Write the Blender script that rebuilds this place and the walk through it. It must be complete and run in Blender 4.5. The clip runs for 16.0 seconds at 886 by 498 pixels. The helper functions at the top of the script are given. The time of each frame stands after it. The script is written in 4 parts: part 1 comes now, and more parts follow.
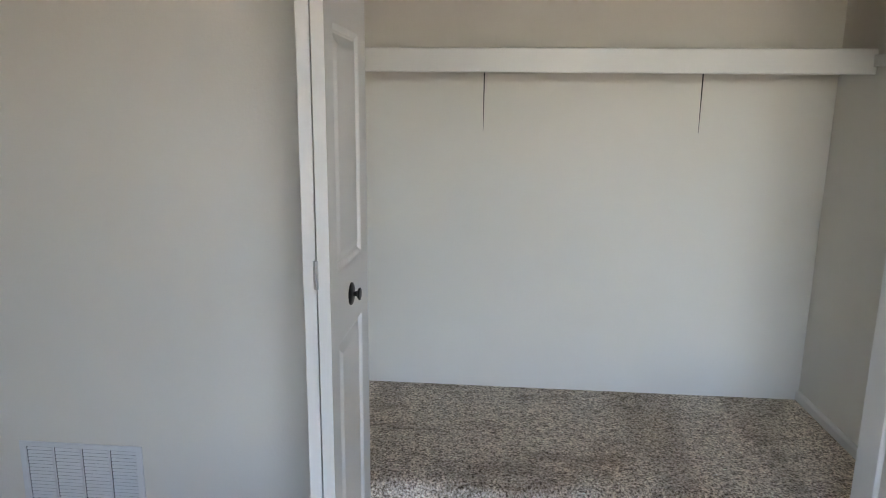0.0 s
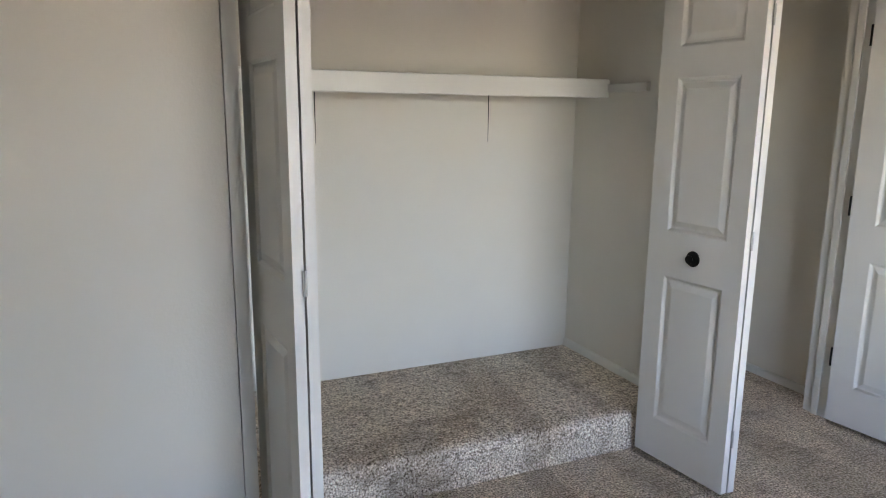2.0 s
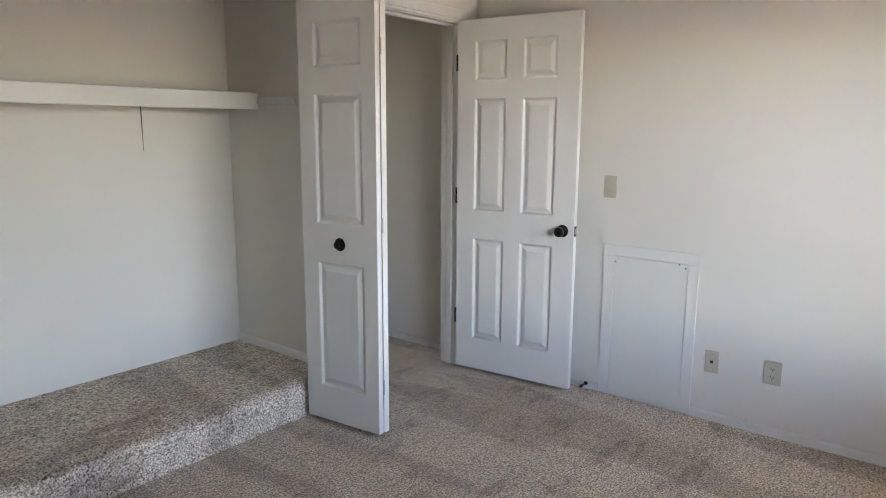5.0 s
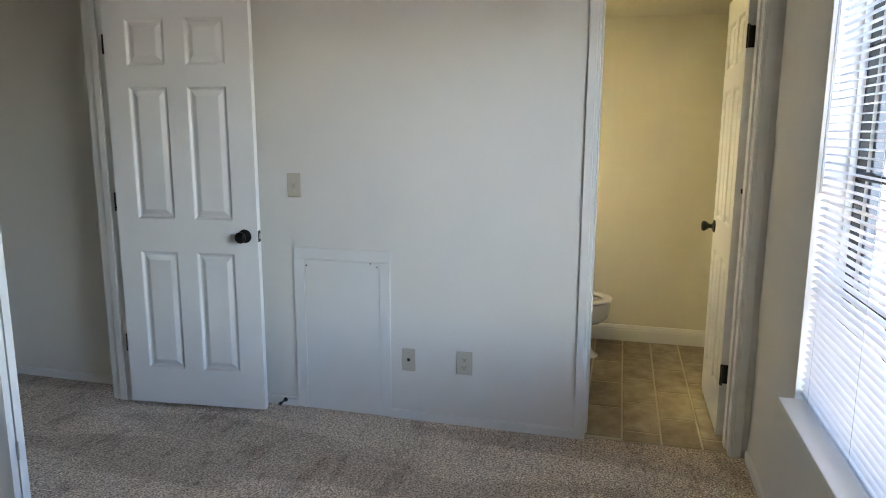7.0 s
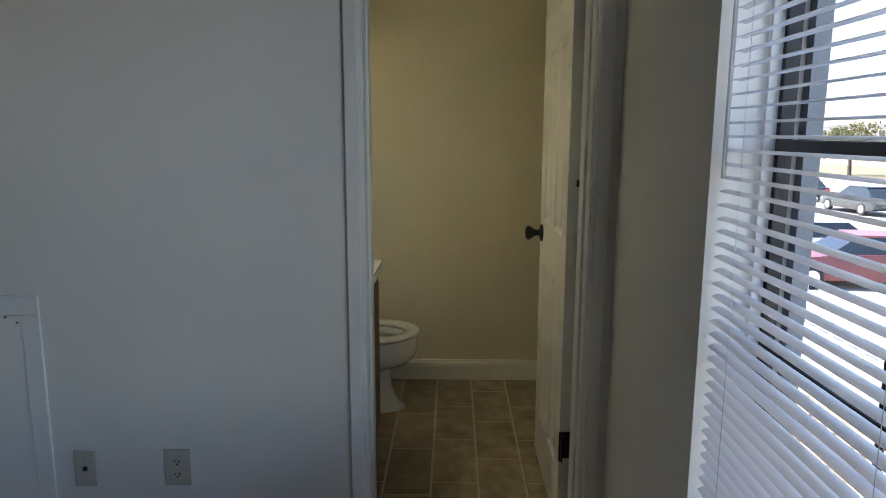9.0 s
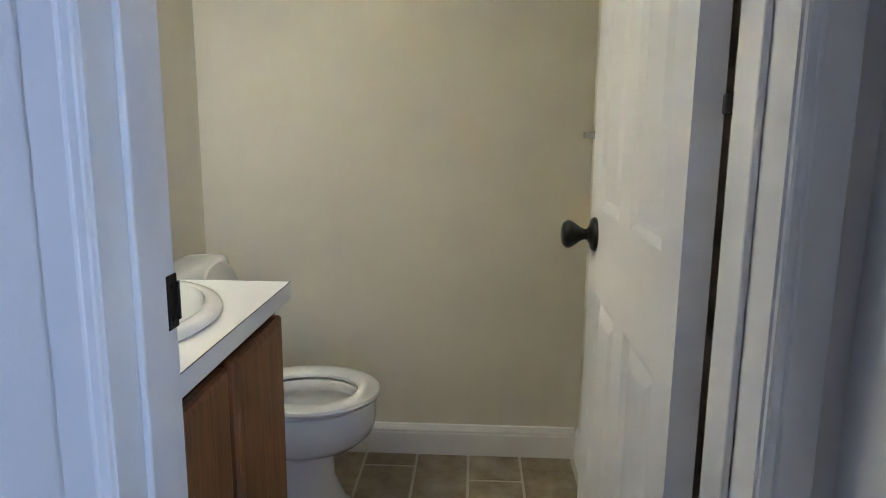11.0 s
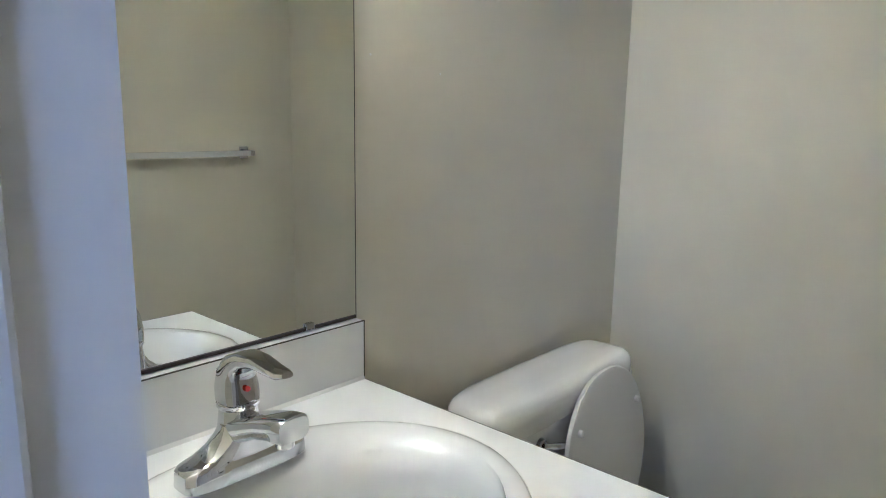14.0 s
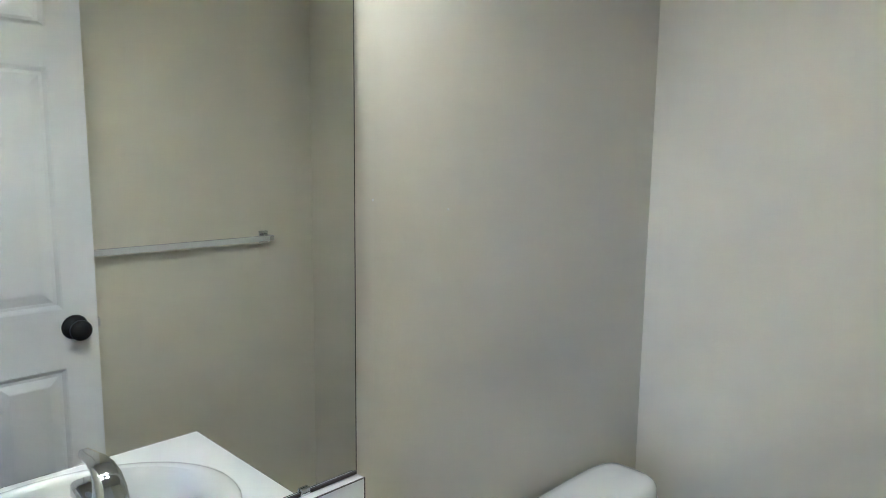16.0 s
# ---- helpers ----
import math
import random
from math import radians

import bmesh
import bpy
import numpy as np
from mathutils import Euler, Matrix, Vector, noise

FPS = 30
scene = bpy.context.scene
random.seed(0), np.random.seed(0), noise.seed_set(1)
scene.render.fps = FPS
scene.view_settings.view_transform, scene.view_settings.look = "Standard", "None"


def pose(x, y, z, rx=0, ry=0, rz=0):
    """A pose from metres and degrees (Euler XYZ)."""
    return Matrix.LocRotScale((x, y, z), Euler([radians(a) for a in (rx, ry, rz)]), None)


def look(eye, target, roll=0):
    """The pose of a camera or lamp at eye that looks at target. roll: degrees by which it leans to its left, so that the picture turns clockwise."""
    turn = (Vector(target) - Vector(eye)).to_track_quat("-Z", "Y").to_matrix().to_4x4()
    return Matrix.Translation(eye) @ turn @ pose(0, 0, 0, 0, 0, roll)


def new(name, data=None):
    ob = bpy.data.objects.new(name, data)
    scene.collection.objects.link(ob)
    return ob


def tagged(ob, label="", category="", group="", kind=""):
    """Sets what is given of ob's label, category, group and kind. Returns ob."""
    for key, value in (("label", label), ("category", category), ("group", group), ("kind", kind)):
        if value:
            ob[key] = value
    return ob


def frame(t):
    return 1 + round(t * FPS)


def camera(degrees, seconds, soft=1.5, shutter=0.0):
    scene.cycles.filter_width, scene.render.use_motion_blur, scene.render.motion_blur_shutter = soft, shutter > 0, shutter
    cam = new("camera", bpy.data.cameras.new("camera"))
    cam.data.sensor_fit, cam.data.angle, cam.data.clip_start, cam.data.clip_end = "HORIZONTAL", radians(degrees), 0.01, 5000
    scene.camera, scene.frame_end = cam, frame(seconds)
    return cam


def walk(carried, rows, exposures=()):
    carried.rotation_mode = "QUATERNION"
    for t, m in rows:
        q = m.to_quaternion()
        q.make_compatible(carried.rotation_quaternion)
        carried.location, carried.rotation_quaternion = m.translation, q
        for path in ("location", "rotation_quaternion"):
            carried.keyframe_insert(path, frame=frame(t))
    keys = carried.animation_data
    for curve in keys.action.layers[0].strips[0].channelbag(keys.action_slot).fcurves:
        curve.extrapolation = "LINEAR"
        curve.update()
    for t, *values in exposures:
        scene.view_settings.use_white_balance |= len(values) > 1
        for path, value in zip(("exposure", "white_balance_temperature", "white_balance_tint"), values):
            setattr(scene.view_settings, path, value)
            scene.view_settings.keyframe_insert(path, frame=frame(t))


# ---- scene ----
cam = camera(66.8, 16.0, soft=1.0)
PATH = [
    (0, (-2.368, -1.786, 1.411), (-2.537, 0.167, 1.003), 0.6),
    (0.5, (-2.62, -1.835, 1.413), (-2.452, 0.116, 1.006), 0.8),
    (1, (-2.831, -1.809, 1.413), (-2.425, 0.109, 1.018), 0.8),
    (1.5, (-3.016, -1.859, 1.447), (-2.439, 0.016, 1.06), 0.6),
    (2, (-3.165, -1.973, 1.455), (-2.372, -0.179, 1.066), 0.5),
    (2.5, (-3.263, -2.138, 1.472), (-2.324, -0.415, 1.083), 0.3),
    (3, (-3.341, -2.275, 1.466), (-2.304, -0.609, 1.083), 0.2),
    (5.3, (-3.356, -2.345, 1.454), (-1.746, -1.213, 1.096), 0.3),
    (5.5, (-3.343, -2.36, 1.459), (-1.689, -1.295, 1.098), 0.3),
    (6, (-3.309, -2.351, 1.443), (-1.539, -1.491, 1.085), 0.2),
    (6.5, (-3.19, -2.371, 1.431), (-1.337, -1.707, 1.076), 0.1),
    (7, (-3.013, -2.349, 1.422), (-1.109, -1.844, 1.072), 0.2),
    (7.5, (-2.766, -2.333, 1.429), (-0.829, -1.977, 1.08), 0.0),
    (8, (-2.532, -2.351, 1.385), (-0.571, -2.16, 1.043), -0.1),
    (8.5, (-2.2, -2.448, 1.346), (-0.229, -2.373, 1.012), -0.1),
    (9, (-1.872, -2.485, 1.307), (0.099, -2.454, 0.969), 0.2),
    (9.2, (-1.734, -2.505, 1.289), (0.238, -2.489, 0.955), 0.3),
    (11.5, (-0.396, -2.591, 1.128), (1.557, -2.419, 0.734), 0.8),
    (12, (-0.232, -2.562, 1.129), (1.681, -2.145, 0.722), 1.1),
    (12.5, (-0.075, -2.552, 1.098), (1.77, -1.886, 0.709), 0.3),
    (13, (0.01, -2.527, 1.097), (1.728, -1.578, 0.714), 0.5),
    (13.5, (0.039, -2.477, 1.158), (1.602, -1.289, 0.781), 0.9),
    (14, (0.053, -2.463, 1.231), (1.523, -1.157, 0.862), 1.0),
    (14.5, (0.06, -2.467, 1.295), (1.486, -1.112, 0.934), 1.1),
    (15, (0.08, -2.453, 1.366), (1.491, -1.075, 1.04), 1.2),
    (15.5, (0.088, -2.431, 1.424), (1.504, -1.047, 1.149), 1.5),
    (16, (0.145, -2.433, 1.403), (1.558, -1.044, 1.13), 0.7),
]
walk(cam, [(t, look(eye, target, roll)) for t, eye, target, roll in PATH],
     exposures=[(0.0, 3.7, 7200, 20), (1.0, 3.8, 7250, 20.5), (3.0, 3.8, 7350, 21), (6.0, 3.85, 6950, 18), (7.0, 3.42, 6600, 15), (7.5, 3.1, 6500, 15), (8.0, 2.4, 6350, 14), (8.5, 2.0, 6250, 14),
                (9.2, 2.0, 6250, 14), (11.3, 3.15, 4950, 25), (12.0, 3.15, 4850, 25), (12.5, 3.2, 4600, 25), (13.5, 3.05, 4600, 26), (14.5, 2.95, 4700, 28), (15.0, 2.92, 4700, 28), (16.0, 3.1, 4500, 26)])

# ---- daylight ----
world = bpy.data.worlds.new("sky")
scene.world = world
world.use_nodes = True
sky = world.node_tree.nodes.new("ShaderNodeTexSky")
sky.sky_type = "NISHITA"
sky.sun_disc = False
sky.sun_elevation, sky.sun_rotation = radians(52), radians(25)
world.node_tree.nodes["Background"].inputs["Strength"].default_value = 0.15
world.node_tree.links.new(sky.outputs[0], world.node_tree.nodes["Background"].inputs["Color"])

sun = new("sun", bpy.data.lights.new("sun", "SUN"))
sun.data.energy, sun.data.angle, sun.data.color = 5.0, radians(0.5), (1.0, 0.95, 0.87)
sun.matrix_world = look((6, 14, 22), (0, 0, 0))

window_light = new("window_light", bpy.data.lights.new("window_light", "AREA"))
window_light.data.shape, window_light.data.size, window_light.data.size_y = "RECTANGLE", 1.7, 1.5
window_light.data.cycles.is_portal = True
window_light.matrix_world = look((-1.53, -3.10, 1.31), (-1.53, 0, 1.31))


# ---- materials ----
def material(name, color, rough=0.5, metal=0.0, spec=0.5):
    m = bpy.data.materials.new(name)
    m.use_nodes = True
    b = m.node_tree.nodes["Principled BSDF"]
    b.inputs["Base Color"].default_value = (*color, 1)
    b.inputs["Roughness"].default_value = rough
    b.inputs["Metallic"].default_value = metal
    b.inputs["Specular IOR Level"].default_value = spec
    return m, m.node_tree, b


def add(nt, kind, **sets):
    n = nt.nodes.new(kind)
    for k, v in sets.items():
        n.inputs[k].default_value = v
    return n


def coords(nt, scale=(1, 1, 1)):
    g = nt.nodes.new("ShaderNodeNewGeometry")
    mp = add(nt, "ShaderNodeMapping", Scale=scale)
    nt.links.new(g.outputs["Position"], mp.inputs["Vector"])
    return mp.outputs[0]


def noise_of(nt, vec, scale, detail=4.0, rough=0.55):
    n = add(nt, "ShaderNodeTexNoise", Scale=scale, Detail=detail, Roughness=rough)
    nt.links.new(vec, n.inputs["Vector"])
    return n.outputs[0]


def ramp(nt, fac, stops):
    r = nt.nodes.new("ShaderNodeValToRGB")
    e = r.color_ramp.elements
    while len(e) < len(stops):
        e.new(0.5)
    for el, (p, c) in zip(e, stops):
        el.position, el.color = p, (*c, 1)
    nt.links.new(fac, r.inputs[0])
    return r.outputs[0]


def mixc(nt, a, b, fac, blend="MIX"):
    m = nt.nodes.new("ShaderNodeMix")
    m.data_type, m.blend_type = "RGBA", blend
    for s, v in ((m.inputs[0], fac), (m.inputs[6], a), (m.inputs[7], b)):
        if isinstance(v, (int, float)):
            s.default_value = v
        elif isinstance(v, tuple):
            s.default_value = (*v, 1)
        else:
            nt.links.new(v, s)
    return m.outputs[2]


def bump(nt, b, height, strength, distance):
    n = add(nt, "ShaderNodeBump", Strength=strength, Distance=distance)
    nt.links.new(height, n.inputs["Height"])
    nt.links.new(n.outputs[0], b.inputs["Normal"])
    return n


def paint(name, color, rough, peel=0.12, dirt=0.05, scale=140.0):
    """Painted surface: fine roller texture, faint large unevenness."""
    m, nt, b = material(name, color, rough, spec=0.35)
    v = coords(nt)
    big = noise_of(nt, v, 1.6, 3)
    dark = tuple(c * (1 - dirt) for c in color)
    c = mixc(nt, color, dark, ramp(nt, big, [(0.35, (0, 0, 0)), (0.75, (1, 1, 1))]))
    nt.links.new(c, b.inputs["Base Color"])
    bump(nt, b, noise_of(nt, v, scale, 5, 0.6), peel, 0.004)
    return m


M = {}
M["wall"] = paint("wall_paint", (0.79, 0.755, 0.69), 0.6, 0.2, 0.05, 90)
M["bath_wall"] = paint("bath_wall_paint", (0.70, 0.65, 0.515), 0.42, 0.10, 0.05, 110)
M["ceiling"] = paint("ceiling_paint", (0.84, 0.80, 0.73), 0.8, 0.5, 0.04, 60)
M["trim"] = paint("trim_paint", (0.80, 0.785, 0.745), 0.33, 0.05, 0.05, 60)
M["door"] = paint("door_paint", (0.80, 0.785, 0.75), 0.36, 0.06, 0.04, 120)


def carpet():
    """Cut pile: speckled tufts, dark brush marks and lighter vacuum lanes."""
    m, nt, b = material("carpet", (0.5, 0.42, 0.34), 0.95, spec=0.05)
    v = coords(nt)
    speck = noise_of(nt, v, 122, 3, 0.7)
    tuft = add(nt, "ShaderNodeTexVoronoi", Scale=128.0)
    nt.links.new(v, tuft.inputs["Vector"])
    mid = noise_of(nt, coords(nt, (0.8, 1.3, 1.0)), 34, 5, 0.8)
    lay = noise_of(nt, coords(nt, (0.8, 1.7, 1.0)), 3.0, 10, 0.78)
    lane = noise_of(nt, coords(nt, (1.6, 0.35, 1.0)), 1.5, 2, 0.4)
    comb = noise_of(nt, coords(nt, (34.0, 1.8, 1.0)), 1.3, 3, 0.6)
    c = ramp(nt, speck, [(0.36, (0.11, 0.078, 0.054)), (0.45, (0.53, 0.44, 0.355)), (0.54, (0.80, 0.695, 0.58)), (0.64, (0.99, 0.91, 0.80))])
    c = mixc(nt, c, ramp(nt, tuft.outputs["Distance"], [(0.25, (1.12, 1.12, 1.12)), (0.75, (0.6, 0.57, 0.54))]), 0.7, "MULTIPLY")
    c = mixc(nt, c, ramp(nt, mid, [(0.38, (0.50, 0.46, 0.42)), (0.46, (1.0, 1.0, 1.0)), (0.62, (1.15, 1.15, 1.15))]), 0.7, "MULTIPLY")
    c = mixc(nt, c, ramp(nt, lay, [(0.42, (0.50, 0.45, 0.41)), (0.452, (1.0, 0.99, 0.98)), (0.56, (1.15, 1.15, 1.15))]), 0.5, "MULTIPLY")
    c = mixc(nt, c, ramp(nt, lane, [(0.455, (0.74, 0.72, 0.70)), (0.485, (1.14, 1.14, 1.14))]), 0.6, "MULTIPLY")
    c = mixc(nt, c, ramp(nt, comb, [(0.4, (0.86, 0.85, 0.84)), (0.55, (1, 1, 1))]), 0.4, "MULTIPLY")
    nt.links.new(c, b.inputs["Base Color"])
    h = nt.nodes.new("ShaderNodeMath")
    h.operation = "SUBTRACT"
    nt.links.new(speck, h.inputs[0])
    nt.links.new(tuft.outputs["Distance"], h.inputs[1])
    bump(nt, b, h.outputs[0], 0.5, 0.005)
    b.inputs["Sheen Weight"].default_value = 0.15
    return m


M["carpet"] = carpet()


def vinyl():
    m, nt, b = material("vinyl_tile", (0.3, 0.24, 0.16), 0.42)
    v = coords(nt)
    info = nt.nodes.new("ShaderNodeObjectInfo")
    cloud = noise_of(nt, v, 9, 6, 0.62)
    c = ramp(nt, cloud, [(0.28, (0.165, 0.125, 0.075)), (0.5, (0.33, 0.265, 0.175)), (0.72, (0.47, 0.40, 0.29))])
    c = mixc(nt, c, ramp(nt, info.outputs["Random"], [(0.0, (0.72, 0.70, 0.66)), (1.0, (1.08, 1.06, 1.03))]), 1.0, "MULTIPLY")
    nt.links.new(c, b.inputs["Base Color"])
    bump(nt, b, noise_of(nt, v, 70, 5), 0.18, 0.003)
    return m


M["vinyl"] = vinyl()
M["grout"] = paint("vinyl_joint", (0.60, 0.53, 0.40), 0.6, 0.2, 0.25, 80)


def wood():
    m, nt, b = material("oak_wood", (0.28, 0.12, 0.05), 0.42)
    v = coords(nt, (14, 14, 1.2))
    g = noise_of(nt, v, 7, 8, 0.68)
    big = noise_of(nt, coords(nt, (3, 3, 0.6)), 3, 3)
    c = ramp(nt, g, [(0.3, (0.115, 0.041, 0.012)), (0.5, (0.215, 0.083, 0.024)), (0.68, (0.29, 0.122, 0.039))])
    c = mixc(nt, c, ramp(nt, big, [(0.35, (0.75, 0.72, 0.7)), (0.65, (1.1, 1.08, 1.05))]), 0.8, "MULTIPLY")
    nt.links.new(c, b.inputs["Base Color"])
    bump(nt, b, g, 0.15, 0.002)
    return m


M["wood"] = wood()


def plain(name, color, rough, metal=0.0, spec=0.5, grain=0.06, scale=40, relief=0.03):
    m, nt, b = material(name, color, rough, metal, spec)
    v = coords(nt)
    n = noise_of(nt, v, scale, 4)
    c = mixc(nt, color, tuple(x * (1 - grain * 2) for x in color), n)
    nt.links.new(c, b.inputs["Base Color"])
    r = add(nt, "ShaderNodeMapRange")
    r.inputs["To Min"].default_value, r.inputs["To Max"].default_value = max(rough * 0.8, 0.0), min(rough * 1.25 + 0.01, 1)
    nt.links.new(n, r.inputs["Value"])
    nt.links.new(r.outputs[0], b.inputs["Roughness"])
    if relief:
        bump(nt, b, noise_of(nt, v, scale * 4, 3), relief, 0.001)
    return m


M["porcelain"] = plain("porcelain", (0.84, 0.84, 0.83), 0.02, grain=0.01, relief=0)
M["porcelain"].node_tree.nodes["Principled BSDF"].inputs["Coat Weight"].default_value = 1.0
M["seat"] = plain("seat_plastic", (0.82, 0.81, 0.79), 0.22, grain=0.01, relief=0)
M["laminate"] = plain("white_laminate", (0.80, 0.80, 0.79), 0.3, grain=0.015, scale=25)
M["edge"] = plain("dark_laminate_edge", (0.05, 0.04, 0.035), 0.6)
M["chrome"] = plain("chrome", (0.64, 0.65, 0.67), 0.025, 1.0, grain=0.02, relief=0)
M["nickel"] = plain("brushed_nickel", (0.62, 0.60, 0.56), 0.28, 1.0)
M["bronze"] = plain("oil_rubbed_bronze", (0.007, 0.006, 0.005), 0.3, 0.0, 0.3, relief=0)
M["hinge"] = plain("dark_hinge_metal", (0.02, 0.018, 0.016), 0.42, 0.6)
M["towel_steel"] = plain("satin_chrome", (0.66, 0.65, 0.61), 0.2, 0.0, 0.8, grain=0.02, relief=0)
M["zinc"] = plain("zinc_hinge", (0.55, 0.55, 0.54), 0.4, 0.9)
M["plate"] = plain("ivory_plastic", (0.55, 0.50, 0.40), 0.4, grain=0.04)
M["slot"] = plain("dark_slot", (0.03, 0.028, 0.025), 0.6)
M["red"] = plain("red_plastic", (0.55, 0.03, 0.02), 0.35)
M["grille"] = plain("grille_enamel", (0.76, 0.77, 0.78), 0.4, grain=0.03)
M["dark"] = plain("duct_shade", (0.02, 0.02, 0.02), 0.8)
M["black_frame"] = plain("black_aluminium", (0.02, 0.021, 0.023), 0.45, 0.3)
M["grey_frame"] = plain("grey_exterior_trim", (0.24, 0.27, 0.30), 0.6)
M["mark"] = plain("grey_print", (0.10, 0.10, 0.11), 0.4)
M["cloth_tape"] = plain("blind_cord", (0.75, 0.76, 0.78), 0.7)

mm, nt, b = material("mirror_silver", (0.93, 0.955, 0.93), 0.0, 1.0)
M["mirror"] = mm
mm, nt, b = material("window_glass", (1, 1, 1), 0.0)
b.inputs["Transmission Weight"].default_value = 1.0
b.inputs["IOR"].default_value = 1.02
M["glass"] = mm
mm, nt, b = material("clear_plastic", (0.9, 0.92, 0.95), 0.1)
b.inputs["Transmission Weight"].default_value = 0.55
M["clear"] = mm


def slat_vinyl():
    m, nt, b = material("blind_vinyl", (0.82, 0.84, 0.86), 0.4)
    tr = add(nt, "ShaderNodeBsdfTranslucent", Color=(0.8, 0.84, 0.9, 1))
    mx = add(nt, "ShaderNodeMixShader", Fac=0.30)
    v = coords(nt)
    n = noise_of(nt, v, 30, 3)
    nt.links.new(mixc(nt, (0.90, 0.905, 0.91), (0.85, 0.855, 0.86), n), b.inputs["Base Color"])
    nt.links.new(b.outputs[0], mx.inputs[1])
    nt.links.new(tr.outputs[0], mx.inputs[2])
    nt.links.new(mx.outputs[0], nt.nodes["Material Output"].inputs["Surface"])
    return m


M["slat"] = slat_vinyl()

mm, nt, b = material("lamp_glass", (0.9, 0.88, 0.8), 0.3)
b.inputs["Emission Color"].default_value = (1.0, 0.90, 0.56, 1)
b.inputs["Emission Strength"].default_value = 38.0
M["bulb"] = mm
mm, nt, b = material("opal_glass", (0.86, 0.84, 0.78), 0.25)
tr = add(nt, "ShaderNodeBsdfTranslucent", Color=(0.92, 0.90, 0.82, 1))
mx = add(nt, "ShaderNodeMixShader", Fac=0.42)
nt.links.new(b.outputs[0], mx.inputs[1])
nt.links.new(tr.outputs[0], mx.inputs[2])
nt.links.new(mx.outputs[0], nt.nodes["Material Output"].inputs["Surface"])
M["shade"] = mm


def outdoor(name, stops, scale, rough=0.9, relief=0.5, scale2=None):
    m, nt, b = material(name, stops[0][1], rough, spec=0.2)
    v = coords(nt)
    n = noise_of(nt, v, scale, 6, 0.65)
    c = ramp(nt, n, stops)
    if scale2:
        c = mixc(nt, c, ramp(nt, noise_of(nt, v, scale2, 3), [(0.4, (0.75, 0.75, 0.75)), (0.6, (1.1, 1.1, 1.1))]), 0.8, "MULTIPLY")
    nt.links.new(c, b.inputs["Base Color"])
    bump(nt, b, n, relief, 0.02)
    return m


# lot colour raised to bounce more sunlight up into the room
M["asphalt"] = outdoor("lightened_concrete_lot", [(0.3, (0.38, 0.355, 0.32)), (0.7, (0.50, 0.47, 0.425))], 40, scale2=0.5)
M["concrete"] = outdoor("concrete", [(0.3, (0.34, 0.33, 0.30)), (0.7, (0.46, 0.44, 0.41))], 12, scale2=0.8)
M["mulch"] = outdoor("leaf_litter", [(0.3, (0.16, 0.11, 0.07)), (0.5, (0.34, 0.255, 0.165)), (0.7, (0.48, 0.39, 0.27))], 14, scale2=1.2)
M["grass"] = outdoor("dry_grass", [(0.3, (0.13, 0.12, 0.07)), (0.7, (0.24, 0.21, 0.13))], 8, scale2=0.4)
M["leaf"] = outdoor("leaves", [(0.3, (0.045, 0.06, 0.02)), (0.5, (0.09, 0.095, 0.035)), (0.7, (0.16, 0.12, 0.05))], 3)
M["bark"] = outdoor("bark", [(0.3, (0.06, 0.045, 0.035)), (0.7, (0.15, 0.12, 0.1))], 25)
M["siding"] = outdoor("siding", [(0.3, (0.30, 0.27, 0.23)), (0.7, (0.38, 0.35, 0.3))], 2)
M["shingle"] = outdoor("roof_shingle", [(0.3, (0.07, 0.065, 0.06)), (0.7, (0.15, 0.14, 0.13))], 9)
M["car_red"] = plain("red_car_paint", (0.15, 0.04, 0.042), 0.3, 0.1, relief=0)
M["car_dark"] = plain("dark_car_paint", (0.05, 0.055, 0.06), 0.15, 0.3, relief=0)
M["car_white"] = plain("white_car_paint", (0.75, 0.75, 0.75), 0.15, relief=0)
M["car_glass"] = plain("car_glass", (0.02, 0.025, 0.03), 0.05, relief=0)
M["tyre"] = plain("tyre_rubber", (0.02, 0.02, 0.02), 0.8)


# ---- building helpers ----
def thing(name, loc=(0, 0, 0), rz=0.0, label="", category="", group="", kind=""):
    e = new(name)
    e.empty_display_size = 0.05
    e.matrix_world = pose(*loc, 0, 0, rz)
    return tagged(e, label, category, group, kind)


def part(name, bm, mat, parent=None, label="", smooth=False, kind=""):
    me = bpy.data.meshes.new(name)
    bm.to_mesh(me)
    bm.free()
    me.materials.append(M[mat])
    if smooth:
        me.polygons.foreach_set("use_smooth", [True] * len(me.polygons))
        me.set_sharp_from_angle(angle=radians(40))
    ob = new(name, me)
    ob.parent = parent
    return tagged(ob, label, kind=kind)


def whole(name, bm, mat, label, category, group="", kind="", smooth=False):
    ob = part(name, bm, mat, None, label, smooth)
    return tagged(ob, label, category, group, kind)


def box(x0, x1, y0, y1, z0, z1, bev=0.0, seg=2, bm=None):
    bm = bm or bmesh.new()
    r = bmesh.ops.create_cube(bm, size=1.0)
    vs = r["verts"]
    bmesh.ops.transform(bm, verts=vs, matrix=Matrix.LocRotScale(((x0 + x1) / 2, (y0 + y1) / 2, (z0 + z1) / 2), None, (abs(x1 - x0), abs(y1 - y0), abs(z1 - z0))))
    if bev:
        es = list({e for v in vs for e in v.link_edges})
        bmesh.ops.bevel(bm, geom=es, offset=bev, segments=seg, affect="EDGES", profile=0.5)
    return bm


